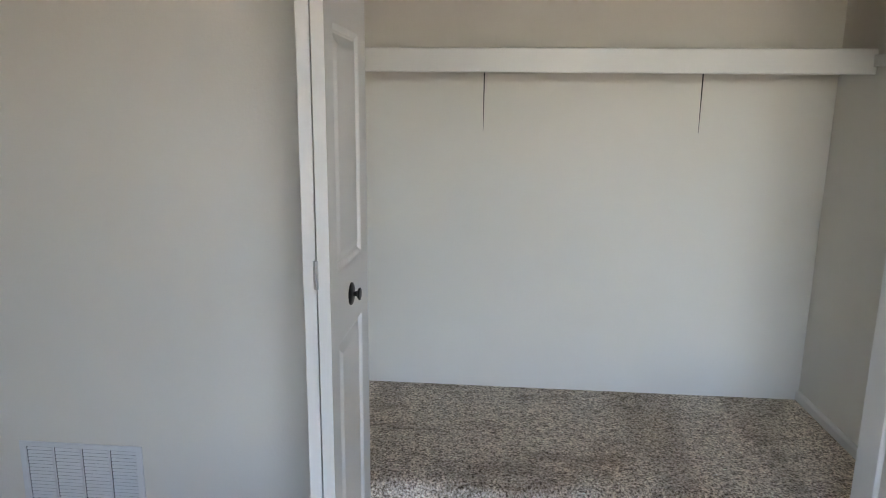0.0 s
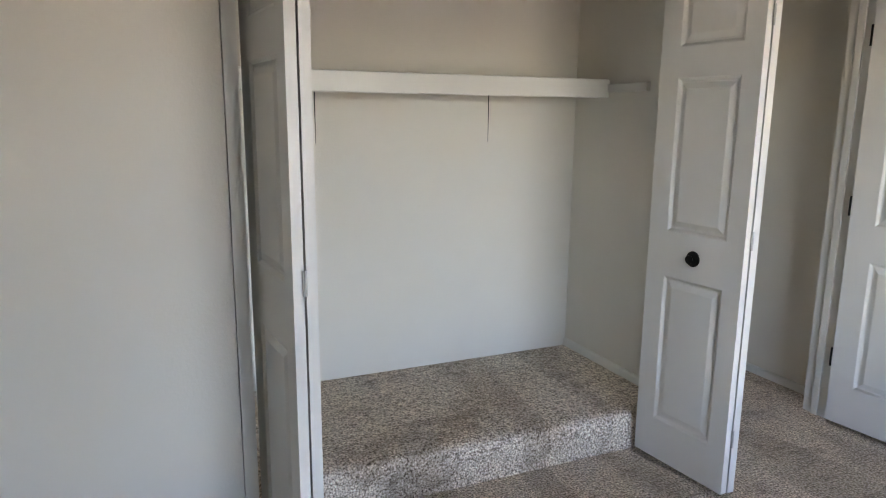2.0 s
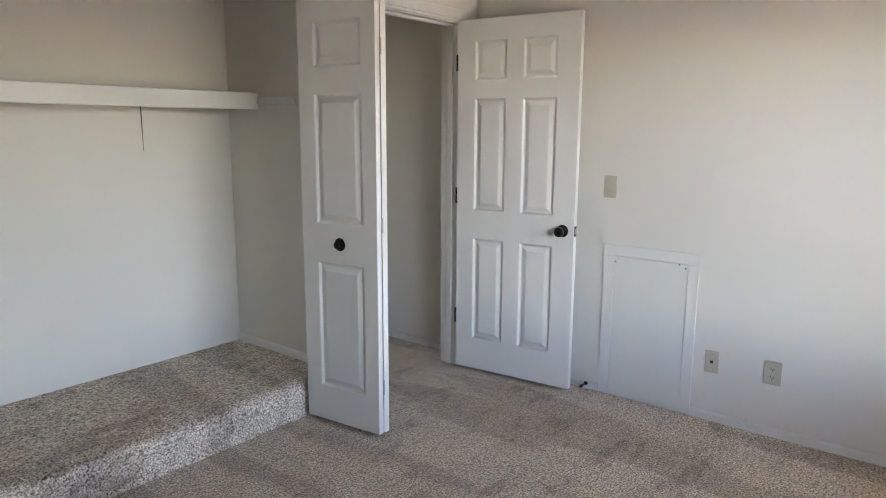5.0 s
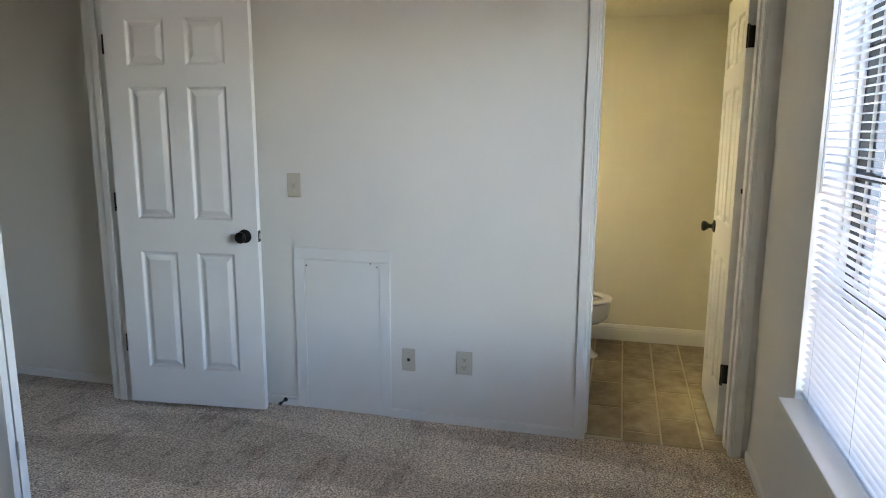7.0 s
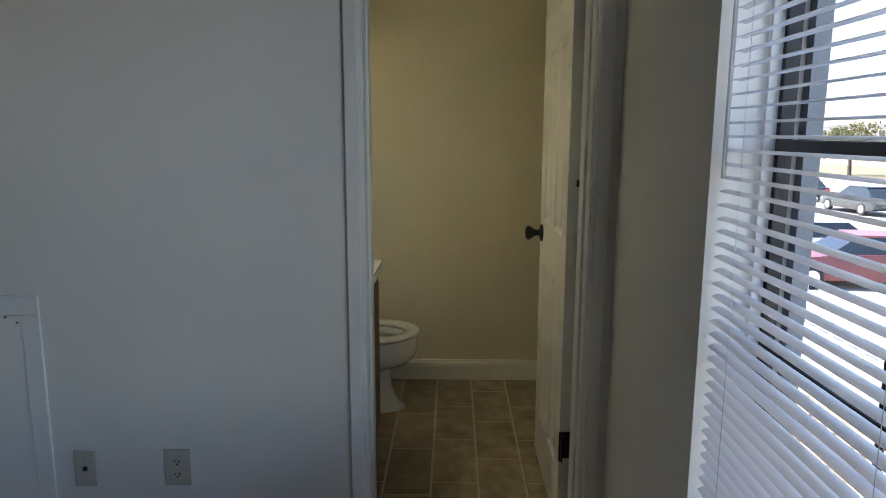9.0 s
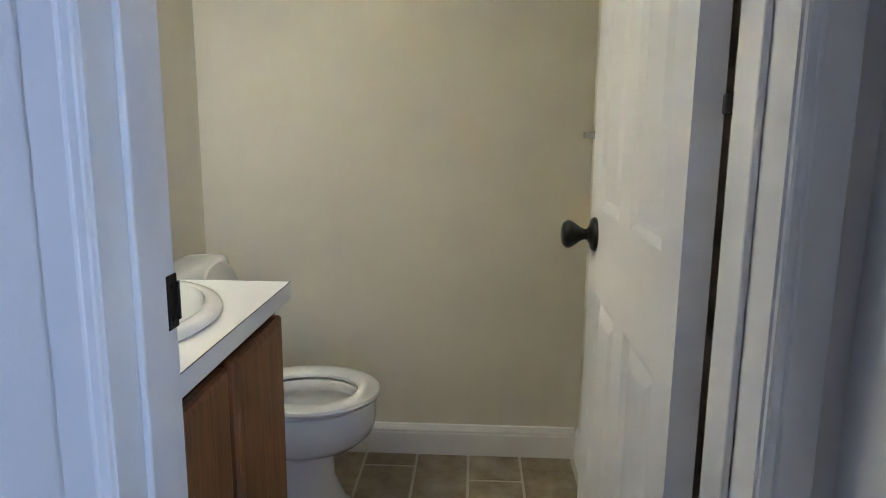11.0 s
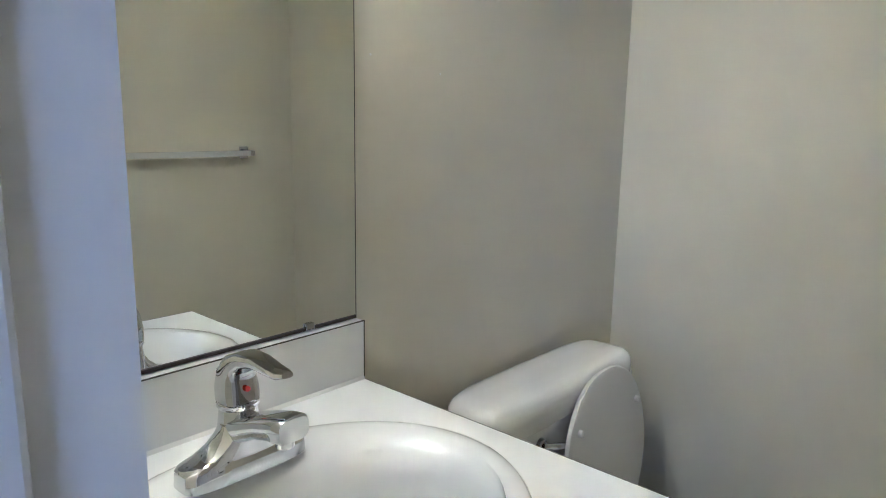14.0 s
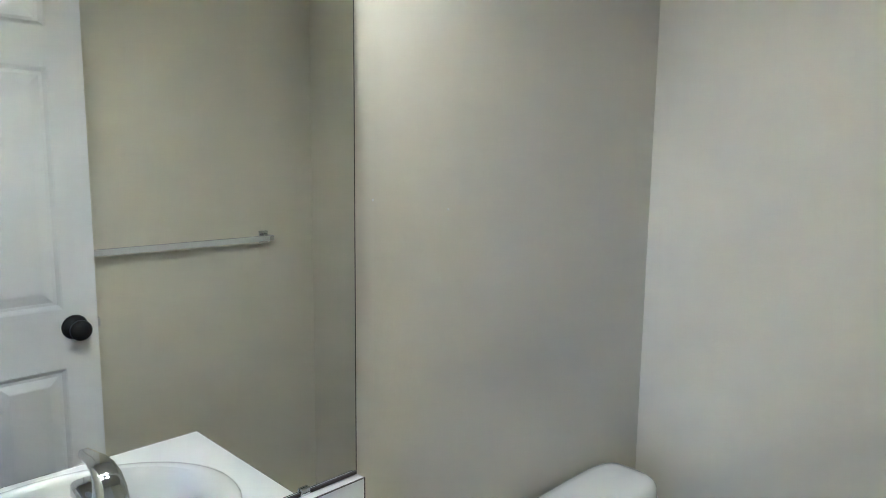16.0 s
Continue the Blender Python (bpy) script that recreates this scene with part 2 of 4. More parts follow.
def lathe(profile, n=32, axis="Z", bm=None, sx=1.0, sy=1.0):
    """Turn (radius, height) pairs about an axis through the origin."""
    bm = bm or bmesh.new()
    rings = []
    for r, h in profile:
        ring = []
        for i in range(n):
            a = 2 * math.pi * i / n
            p = (r * math.cos(a) * sx, r * math.sin(a) * sy, h)
            if axis == "Y":
                p = (p[0], p[2], p[1])
            if axis == "X":
                p = (p[2], p[0], p[1])
            ring.append(bm.verts.new(p))
        rings.append(ring)
    for a, c in zip(rings, rings[1:]):
        for i in range(n):
            j = (i + 1) % n
            bm.faces.new((a[i], a[j], c[j], c[i]))
    for ring in (rings[0], rings[-1]):
        if (ring[0].co - ring[n // 2].co).length > 1e-5:
            bm.faces.new(ring)
    bmesh.ops.remove_doubles(bm, verts=bm.verts, dist=1e-6)
    bmesh.ops.recalc_face_normals(bm, faces=bm.faces)
    return bm


def loft(sections, closed_ends=True, bm=None):
    """Skin a run of equal-length closed loops of points."""
    bm = bm or bmesh.new()
    rings = [[bm.verts.new(p) for p in s] for s in sections]
    n = len(rings[0])
    for a, c in zip(rings, rings[1:]):
        for i in range(n):
            j = (i + 1) % n
            bm.faces.new((a[i], a[j], c[j], c[i]))
    if closed_ends:
        bm.faces.new(rings[0])
        bm.faces.new(rings[-1])
    bmesh.ops.recalc_face_normals(bm, faces=bm.faces)
    return bm


def oval(cx, cy, z, a, b, n=48, p=2.0):
    out = []
    for i in range(n):
        t = 2 * math.pi * i / n
        c, s = math.cos(t), math.sin(t)
        out.append((cx + a * math.copysign(abs(c) ** (2 / p), c), cy + b * math.copysign(abs(s) ** (2 / p), s), z))
    return out


def tube(points, radius, n=10, bm=None):
    secs = []
    pts = [Vector(p) for p in points]
    for i, p in enumerate(pts):
        d = (pts[min(i + 1, len(pts) - 1)] - pts[max(i - 1, 0)]).normalized()
        u = d.cross(Vector((0, 0, 1)) if abs(d.z) < 0.9 else Vector((1, 0, 0))).normalized()
        w = d.cross(u)
        r = radius[i] if isinstance(radius, (list, tuple)) else radius
        secs.append([p + (u * math.cos(2 * math.pi * k / n) + w * math.sin(2 * math.pi * k / n)) * r for k in range(n)])
    return loft(secs, bm=bm)


def strip(profile, p0, p1, out, bm=None):
    """Run a moulding profile of (away from wall, up) pairs straight from p0 to p1; out: the direction away from the wall."""
    o = Vector(out)
    p0, p1 = Vector(p0), Vector(p1)
    d = (p1 - p0).normalized()
    up = d.cross(o) if abs(d.z) < 0.5 else d.cross(o)
    if abs(d.z) < 0.5:
        up = Vector((0, 0, 1))
    return loft([[p + o * a + up * h for a, h in profile] for p in (p0, p1)], bm=bm)


# ---- shell of the bedroom, closet, hall and bathroom ----
NY, NB = 0.10, 0.225           # bedroom side and closet side of the closet wall
EX, EB = 0.0, 0.144            # bedroom side and bathroom side of the east wall
SY, SB = -2.94, -3.10          # inner and outer face of the window wall
WX = -4.60
CZ = 2.44                      # bedroom ceiling
CLX, CLY = -1.055, 1.078       # closet end wall and back wall
CLW = -3.05                    # closet west end
BN, BS, BE, BZ = -1.687, -2.962, 1.583, 2.132
OPL, OPR = -2.90, -1.085       # closet opening
DL, DR = -0.935, -0.172        # hall doorway
BDN, BDS = -2.236, -2.862       # bathroom doorway
WE, WW, WZ0, WZ1 = -0.665, -2.42, 0.545, 2.06
HN = 2.6                       # north end of the hall


def wall(name, pieces, mat="wall", label="painted drywall wall"):
    bm = bmesh.new()
    for p in pieces:
        box(*p, bm=bm)
    return whole(name, bm, mat, label, "wall", kind="structure")


wall("wall_north", [(WX, OPL - 0.045, NY, NB, 0, CZ), (OPR + 0.02, DL - 0.02, NY, NB, 0, CZ), (DR + 0.02, EX, NY, NB, 0, CZ),
                    (OPL - 0.045, OPR + 0.02, NY, NB, 2.06, CZ), (DL - 0.02, DR + 0.02, NY, NB, 2.06, CZ)],
     label="white painted bedroom wall around the closet and the hall doorway")
wall("wall_east", [(EX, EB, BDN + 0.018, HN, 0, CZ), (EX, EB, SB, BDS - 0.018, 0, CZ), (EX, EB, BDS - 0.018, BDN + 0.018, 2.06, CZ)],
     label="white painted bedroom wall with the bathroom doorway")
wall("wall_south", [(WE, EX, SB, SY, 0, CZ), (WX, WW, SB, SY, 0, CZ), (WW, WE, SB, SY, 0, WZ0 - 0.02), (WW, WE, SB, SY, WZ1, CZ)],
     label="white painted outer wall with the window")
wall("wall_west", [(WX - 0.12, WX, SB, NB, 0, CZ)], label="white painted plain bedroom wall")
wall("closet_wall_back", [(CLW - 0.1, CLX + 0.1, CLY, CLY + 0.1, 0, CZ)], label="white painted closet back wall")
wall("closet_wall_end", [(CLX, DL - 0.02, NB, CLY, 0, CZ)], label="white painted closet end wall")
wall("closet_wall_west", [(CLW - 0.1, CLW, NB, CLY, 0, CZ)], label="white painted closet end wall")
wall("hall_wall_west", [(CLX + 0.1, DL - 0.02, CLY, HN, 0, CZ)], label="white painted hall wall")
# unseen slit added at the far end so daylight brightens the hall
wall("hall_wall_end", [(CLX + 0.1, -0.24, HN, HN + 0.1, 0, CZ), (-0.10, EX, HN, HN + 0.1, 0, CZ), (-0.24, -0.10, HN, HN + 0.1, 2.04, CZ)], label="white painted hall end wall with an added slit for daylight")
# this wall runs slightly out of true towards the corner
NBW = [(EB, -1.640), (0.80, -1.640), (1.20, -1.660), (BE + 0.1, -1.692)]
bm = loft([[(x, y, 0), (x, -1.54, 0), (x, -1.54, CZ), (x, y, CZ)] for x, y in NBW])
whole("bath_wall_north", bm, "bath_wall", "cream painted bathroom wall behind the mirror", "wall", kind="structure")
wall("bath_wall_east", [(BE, BE + 0.1, BS, -1.6, 0, CZ)], "bath_wall", "cream painted bathroom end wall")
wall("bath_wall_south", [(EB, BE + 0.1, SB, BS, 0, CZ)], "bath_wall", "cream painted bathroom outer wall")
bm = box(EB - 0.002, EB + 0.004, BDN + 0.02, -1.6, 0, CZ)
box(EB - 0.002, EB + 0.004, BS, BDS - 0.02, 0, CZ, bm=bm)
box(EB - 0.002, EB + 0.004, BDS - 0.02, BDN + 0.02, 2.075, CZ, bm=bm)
whole("bath_wall_west", bm, "bath_wall", "cream painted bathroom side of the doorway wall", "wall", kind="structure")
whole("ceiling", box(WX - 0.12, EX, SB, HN, CZ, CZ + 0.15), "ceiling", "white textured bedroom ceiling", "ceiling", kind="structure")
whole("bath_ceiling", box(EB, BE + 0.1, SB, -1.6, BZ, BZ + 0.1), "bath_wall", "cream painted low bathroom ceiling", "ceiling", kind="structure")
# unseen slab added to keep direct sun off the rooms and hall slit
whole("roof", box(WX - 0.6, BE + 2.2, SB - 0.12, HN + 3, CZ + 0.3, CZ + 0.5), "shingle", "grey shingle slab added unseen over the flat to block the sun", "roof", kind="structure")
whole("floor", box(WX - 0.12, EX + 0.02, SB, HN, -0.2, 0), "carpet", "mottled beige grey cut pile carpet with vacuum tracks", "carpet", kind="structure")

# raised carpeted closet floor with a soft rolled nose
sec = [(0.235, -0.01)] + [(0.30 - 0.06 * math.cos(a) * 1.0, 0.125 + 0.06 * math.sin(a)) for a in [i * math.pi / 2 / 8 for i in range(9)]] + [(CLY, 0.185), (CLY, -0.01)]
bm = bmesh.new()
secs = []
for i in range(0, 141):
    x = CLW + (CLX - CLW) * i / 140
    w = 0.004 * noise.noise((x * 5, 0, 3)) + 0.002 * noise.noise((x * 23, 1, 3))
    secs.append([(x, y - (w if 0.12 > z - 0.1 and y < 0.5 else 0), z + (w * 0.7 if y < CLY and z > 0.1 else 0)) for y, z in sec])
whole("closet_platform", loft(secs), "carpet", "raised closet floor covered in beige grey carpet", "floor", kind="structure", smooth=True)

# ---- mouldings ----
CAS = [(0.0, 0.004), (0.004, 0.004), (0.004, 0.0), (0.0125, 0.0), (0.0145, 0.002), (0.0145, 0.048), (0.0135, 0.051), (0.0115, 0.053), (0.0110, 0.064), (0.0095, 0.068), (0.0, 0.068)]


def flip(profile, width):
    return [(a, width - h) for a, h in profile]


def casing(parent, axis, at, lo, hi, top, face, out, width=0.068, left=True, right=True, depth=1.0):
    """Door casing of two legs and a head round an opening, on a wall face."""
    o = Vector(out)
    along = Vector((0, 1, 0)) if axis == "y" else Vector((1, 0, 0))
    for name, pos, sign, want in (("casing_leg", lo, -1, left), ("casing_leg", hi, 1, right)):
        if not want:
            continue
        prof = [(a * depth, h) for a, h in flip(CAS, 0.068)]
        pts = lambda z: [Vector((face, 0, z)) * (axis == "y") + Vector((0, face, z)) * (axis == "x") + along * (pos + sign * h * width / 0.068) + o * a for a, h in prof]
        part(name, loft([pts(-0.012), pts(top)]), "trim", parent)
    hp = [(a * depth, h) for a, h in flip(CAS, 0.068)]
    pts = lambda s: [(Vector((face, s, 0)) if axis == "y" else Vector((s, face, 0))) + Vector((0, 0, top + h)) + o * a for a, h in hp]
    part("casing_head", loft([pts(lo - width), pts(hi + width)]), "trim", parent)


BASE = [(0, -0.012), (0.012, -0.012), (0.012, 0.034), (0.007, 0.043), (0, 0.046)]
BATHBASE = [(0, 0), (0.013, 0), (0.013, 0.082), (0.011, 0.088), (0.0125, 0.094), (0.008, 0.104), (0.005, 0.113), (0, 0.116)]


def base_run(name, p0, p1, out, prof, label):
    return whole(name, strip(prof, p0, p1, out), "trim", label, "baseboard", kind="structure")


low = "low white painted baseboard along the carpet"
base_run("baseboard", (EX, -0.775, 0), (EX, -0.02, 0), (-1, 0, 0), BASE, low)
base_run("baseboard", (EX, BDN + 0.051, 0), (EX, -1.287, 0), (-1, 0, 0), BASE, low)
base_run("baseboard", (EX, NB, 0), (EX, HN, 0), (-1, 0, 0), BASE, low)
base_run("baseboard", (WX, NY, 0), (OPL - 0.05, NY, 0), (0, -1, 0), BASE, low)
base_run("baseboard", (WX, SY, 0), (-0.02, SY, 0), (0, 1, 0), BASE, low)
base_run("baseboard", (CLX, 0.33, 0.183), (CLX, CLY, 0.183), (-1, 0, 0), BASE, "low white painted baseboard in the closet")
tall = "cream white ogee baseboard above the vinyl floor"
base_run("baseboard", (BE, BS + 0.014, 0), (BE, BN, 0), (-1, 0, 0), BATHBASE, tall)
base_run("baseboard", (EB + 0.02, BS, 0), (BE, BS, 0), (0, 1, 0), BATHBASE, tall)

# closet opening jambs and head
cj = thing("closet_jamb", (0, 0, 0), label="white painted closet opening jamb lining", category="door frame", kind="structure")
part("jamb", box(OPL - 0.042, OPL, NY - 0.003, NB, 0, 2.06), "trim", cj)
part("jamb", box(OPR, OPR + 0.018, NY - 0.003, NB, 0, 2.06), "trim", cj)
part("head", box(OPL, OPR, NY - 0.003, NB, 2.04, 2.06), "trim", cj)
part("track", box(OPL + 0.01, OPR - 0.01, 0.155, 0.18, 2.02, 2.04), "zinc", cj)

# hall doorway lining, stop and casing
hj = thing("hall_door_frame", (0, 0, 0), label="white painted doorway frame to the hall", category="door frame", kind="structure")
part("jamb", box(DR, DR + 0.018, NY, NB, 0, 2.058), "trim", hj)
part("jamb", box(DL - 0.018, DL, NY, NB, 0, 2.058), "trim", hj)
part("head", box(DL, DR, NY, NB, 2.04, 2.058), "trim", hj)
part("stop", box(DR - 0.012, DR, NY + 0.04, NY + 0.075, 0, 2.04, 0.003), "trim", hj)
part("stop", box(DL, DL + 0.012, NY + 0.04, NY + 0.075, 0, 2.04, 0.003), "trim", hj)
part("stop", box(DL, DR, NY + 0.04, NY + 0.075, 2.028, 2.04, 0.003), "trim", hj)
casing(hj, "x", None, DL, DR, 2.045, NY, (0, -1, 0), 0.055)
casing(hj, "x", None, DL, DR, 2.045, NB, (0, 1, 0), 0.055, right=False, depth=0.5)

# bathroom doorway lining, stop and casing
bj = thing("bath_door_frame", (0, 0, 0), label="white painted doorway frame to the bathroom", category="door frame", kind="structure")
part("jamb", box(EX - 0.003, EB + 0.006, BDN, BDN + 0.018, 0, 2.058), "trim", bj)
part("jamb", box(EX - 0.003, 0.128, BDS - 0.018, BDS, 0, 2.058), "trim", bj)
part("head", box(EX - 0.003, EB + 0.006, BDS, BDN, 2.04, 2.058), "trim", bj)
part("stop", box(0.050, 0.112, BDN - 0.009, BDN, 0, 2.04, 0.003), "trim", bj)
part("stop", box(0.050, 0.112, BDS, BDS + 0.009, 0, 2.04, 0.003), "trim", bj)
part("stop", box(0.050, 0.112, BDS, BDN, 2.029, 2.04, 0.003), "trim", bj)
casing(bj, "y", None, BDS - 0.003, BDN + 0.003, 2.045, EX, (-1, 0, 0), 0.047)
casing(bj, "y", None, BDS - 0.022, BDN + 0.003, 2.045, EB + 0.004, (1, 0, 0), 0.06, depth=0.35)
sp = part("strike_plate", box(0.126, 0.1515, BDN - 0.0025, BDN, 0.900, 0.965, 0.0008), "hinge", bj, "black metal strike plate")
part("strike_lip", box(0.148, 0.1535, BDN - 0.005, BDN - 0.001, 0.908, 0.955, 0.001), "hinge", sp)
for z in (0.912, 0.951):
    part("screw", lathe([(0.004, 0), (0.004, 0.0012), (0.0015, 0.0018)], 12, "Y", sx=1), "hinge", sp).matrix_world = pose(0.137, BDN - 0.0024, z, 0, 0, 180)


# ---- panelled doors ----
def panel_mesh(w, h, t):
    """One moulded panel seen from both sides, centred in the thickness, with its lower left corner at the origin."""
    bm = bmesh.new()
    rings = [(0.0, 0.0), (0.004, -0.002), (0.012, -0.009), (0.020, -0.0095), (0.026, -0.0075), (0.042, -0.0018), (0.046, -0.0012)]
    for s in (-1, 1):
        loops = []
        for inset, dep in rings:
            y = s * (t / 2 + dep)
            loops.append([bm.verts.new(p) for p in ((inset, y, inset), (w - inset, y, inset), (w - inset, y, h - inset), (inset, y, h - inset))])
        for a, c in zip(loops, loops[1:]):
            for i in range(4):
                bm.faces.new((a[i], a[(i + 1) % 4], c[(i + 1) % 4], c[i]))
        bm.faces.new(loops[-1])
    bmesh.ops.recalc_face_normals(bm, faces=bm.faces)
    for f in bm.faces:
        s = 1 if f.calc_center_median().y > 0 else -1
        if f.normal.y * s < 0:
            f.normal_flip()
    return bm


def slab_mesh(w, h, t, cols, rows):
    """Door slab with openings where the panels sit."""
    xs = sorted({0, w, *[c for p in cols for c in p]})
    zs = sorted({0, h, *[c for p in rows for c in p]})
    bm = bmesh.new()
    for s in (-1, 1):
        for x0, x1 in zip(xs, xs[1:]):
            for z0, z1 in zip(zs, zs[1:]):
                if (x0, x1) in cols and (z0, z1) in rows:
                    continue
                q = [(x0, s * t / 2, z0), (x1, s * t / 2, z0), (x1, s * t / 2, z1), (x0, s * t / 2, z1)]
                bm.faces.new([bm.verts.new(p) for p in (q if s < 0 else q[::-1])])
    for a, c in (((0, 0), (w, 0)), ((w, 0), (w, h)), ((w, h), (0, h)), ((0, h), (0, 0))):
        bm.faces.new([bm.verts.new(p) for p in ((a[0], t / 2, a[1]), (c[0], t / 2, c[1]), (c[0], -t / 2, c[1]), (a[0], -t / 2, a[1]))])
    bmesh.ops.remove_doubles(bm, verts=bm.verts, dist=1e-5)
    bmesh.ops.recalc_face_normals(bm, faces=bm.faces)
    return bm


def panel_door(name, w, h, t, cols, rows, label, category, group="", kind=""):
    d = thing(name, label=label, category=category, group=group, kind=kind)
    part("slab", slab_mesh(w, h, t, cols, rows), "door", d)
    for c0, c1 in cols:
        for r0, r1 in rows:
            p = part("panel", panel_mesh(c1 - c0, r1 - r0, t), "door", d)
            p.matrix_basis = pose(c0, 0, r0)
    return d


def knob(parent, x, z, side, t, mat="bronze", label="black oil rubbed bronze door knob"):
    """Round door knob with rose and waisted neck on one face."""
    k = part("door_knob", lathe([(0.0, 0.067), (0.012, 0.067), (0.022, 0.064), (0.0275, 0.057), (0.0275, 0.050), (0.023, 0.042), (0.014, 0.030), (0.0105, 0.022), (0.012, 0.014), (0.0, 0.014)], 32, "Y"), mat, parent, label, True)
    k.matrix_basis = pose(x, side * t / 2, z, 0, 0, 0 if side > 0 else 180)
    r = part("rose", lathe([(0.0, 0.0), (0.033, 0.0), (0.034, 0.003), (0.031, 0.008), (0.018, 0.012), (0.012, 0.017), (0.0, 0.017)], 36, "Y"), mat, k, "", True)
    return k


SIX = [(0.19, 0.80), (0.965, 1.60), (1.70, 1.915)]
hall_door = panel_door("door_1", 0.737, 2.03, 0.035, [(0.112, 0.312), (0.413, 0.613)], SIX, "white six panel hall door standing open along the wall", "door", kind="structure")
knob(hall_door, 0.672, 0.89, -1, 0.035)
knob(hall_door, 0.672, 0.89, 1, 0.035)
lp = part("latch_plate", box(0.7365, 0.739, -0.0125, 0.0125, 0.862, 0.918, 0.0006), "hinge", hall_door, "black latch plate on the door edge")
part("latch_bolt", box(0.738, 0.748, -0.007, 0.006, 0.878, 0.902, 0.002), "nickel", lp)
for z in (0.27, 1.0, 1.755):
    part("hinge", lathe([(0.0, 0), (0.006, 0), (0.006, 0.088), (0.004, 0.092), (0, 0.092)], 12), "hinge", hall_door, "dark metal butt hinge", True).matrix_basis = pose(-0.006, -0.014, z)
a = math.atan2(-0.733, 0.075)
hall_door.matrix_world = pose(-0.208 + 0.0175 * 0.995, 0.078 + 0.0175 * 0.1, 0.018, 0, 0, math.degrees(a))

bath_door = panel_door("door_2", 0.61, 2.03, 0.035, [(0.085, 0.268), (0.342, 0.525)], SIX, "white six panel bathroom door standing open into the room", "door", kind="structure")
knob(bath_door, 0.55, 0.912, 1, 0.035)
knob(bath_door, 0.55, 0.912, -1, 0.035)
lp = part("latch_plate", box(0.6095, 0.612, -0.0125, 0.0125, 0.885, 0.941, 0.0006), "hinge", bath_door, "black latch plate on the door edge")
part("latch_bolt", box(0.611, 0.621, -0.007, 0.006, 0.900, 0.924, 0.002), "nickel", lp)
for z in (0.255, 1.75):
    hg = part("hinge", box(-0.036, -0.0005, 0.012, 0.0165, z, z + 0.09, 0.001), "hinge", bath_door, "black metal butt hinge")
    part("hinge_leaf", box(-0.002, 0.0, -0.0165, 0.0165, z, z + 0.09, 0.0005), "hinge", hg)
    part("hinge_pin", lathe([(0.0, -0.004), (0.006, -0.002), (0.006, 0.092), (0.004, 0.096), (0, 0.096)], 12), "hinge", hg, "", True).matrix_basis = pose(-0.016, 0.016, z)
bath_door.matrix_world = pose(0.166, -2.8475, 0.018)
whole("jamb_bumper", box(0.115, 0.1275, BDS - 0.001, BDS + 0.014, 1.153, 1.175, 0.003), "slot", "small black bumper on the bathroom door jamb", "bumper")

LEAF = [(0.175, 0.80), (0.985, 1.585), (1.70, 1.90)]
LW = 0.452


def leaf(x0, y0, x1, y1, side, knob_side, label):
    """A bifold leaf from its wall end to its room end; side: which face the given line is (1: left of the way)."""
    d = panel_door("bifold_leaf", LW, 2.0, 0.03, [(0.093, LW - 0.077)], LEAF, label, "closet door", "bifold closet doors")
    ang = math.atan2(y1 - y0, x1 - x0)
    nx, ny = -math.sin(ang), math.cos(ang)
    d.matrix_world = pose(x0 - side * nx * 0.015, y0 - side * ny * 0.015, 0.022, 0, 0, math.degrees(ang))
    if knob_side:
        k = part("knob", lathe([(0.0, 0.028), (0.010, 0.028), (0.0165, 0.0265), (0.0175, 0.024), (0.015, 0.0205), (0.008, 0.0175), (0.0065, 0.012), (0.0065, 0.004), (0, 0.004)], 32, "Y"), "bronze", d, "small black knob", True)
        k.matrix_basis = pose(0.232, knob_side * 0.015, 0.893, 0, 0, 0 if knob_side > 0 else 180)
        part("rose", lathe([(0, 0), (0.0315, 0), (0.031, 0.0035), (0.026, 0.006), (0.012, 0.008), (0, 0.008)], 32, "Y"), "bronze", k, "", True)
    return d


leaf(-1.262, 0.207, -1.215, -0.243, -1, -1, "white panelled bifold closet leaf with a black knob, folded open")
leaf(-1.120, 0.207, -1.150, -0.243, 1, 0, "white panelled bifold closet leaf folded against its pair")
leaf(-2.770, 0.190, -2.770, -0.262, 1, 1, "white panelled bifold closet leaf with a black knob, folded open")
lw = leaf(-2.880, 0.190, -2.8345, -0.262, -1, 0, "white panelled bifold closet leaf folded against its pair")
for x, yh in ((-2.8035, -0.2645), (-1.1835, -0.2465)):
    for z in (0.25, 1.02, 1.80):
        h = whole("leaf_hinge", box(x - 0.006, x + 0.006, yh, yh + 0.003, z - 0.035, z + 0.035, 0.001), "zinc", "small zinc butt hinge between folded closet leaves", "hinge", "bifold hinges")
        part("hinge_pin", lathe([(0.0, 0), (0.003, 0), (0.003, 0.07), (0, 0.07)], 10), "zinc", h, "", True).matrix_basis = pose(x, yh, z - 0.035)

# ---- closet shelf ----
sh = thing("closet_shelf", (0, 0, 0), label="white painted closet shelf with a deep front board", category="shelf")
part("board", box(CLW, CLX - 0.004, 0.802, CLY, 1.598, 1.618), "trim", sh)
part("fascia", box(CLW, CLX - 0.006, 0.786, 0.803, 1.546, 1.636, 0.006, 3), "trim", sh)
whole("shelf_cleat", box(CLX - 0.022, CLX, 0.50, 0.785, 1.573, 1.613, 0.003), "trim", "white painted wooden cleat on the closet end wall", "cleat")
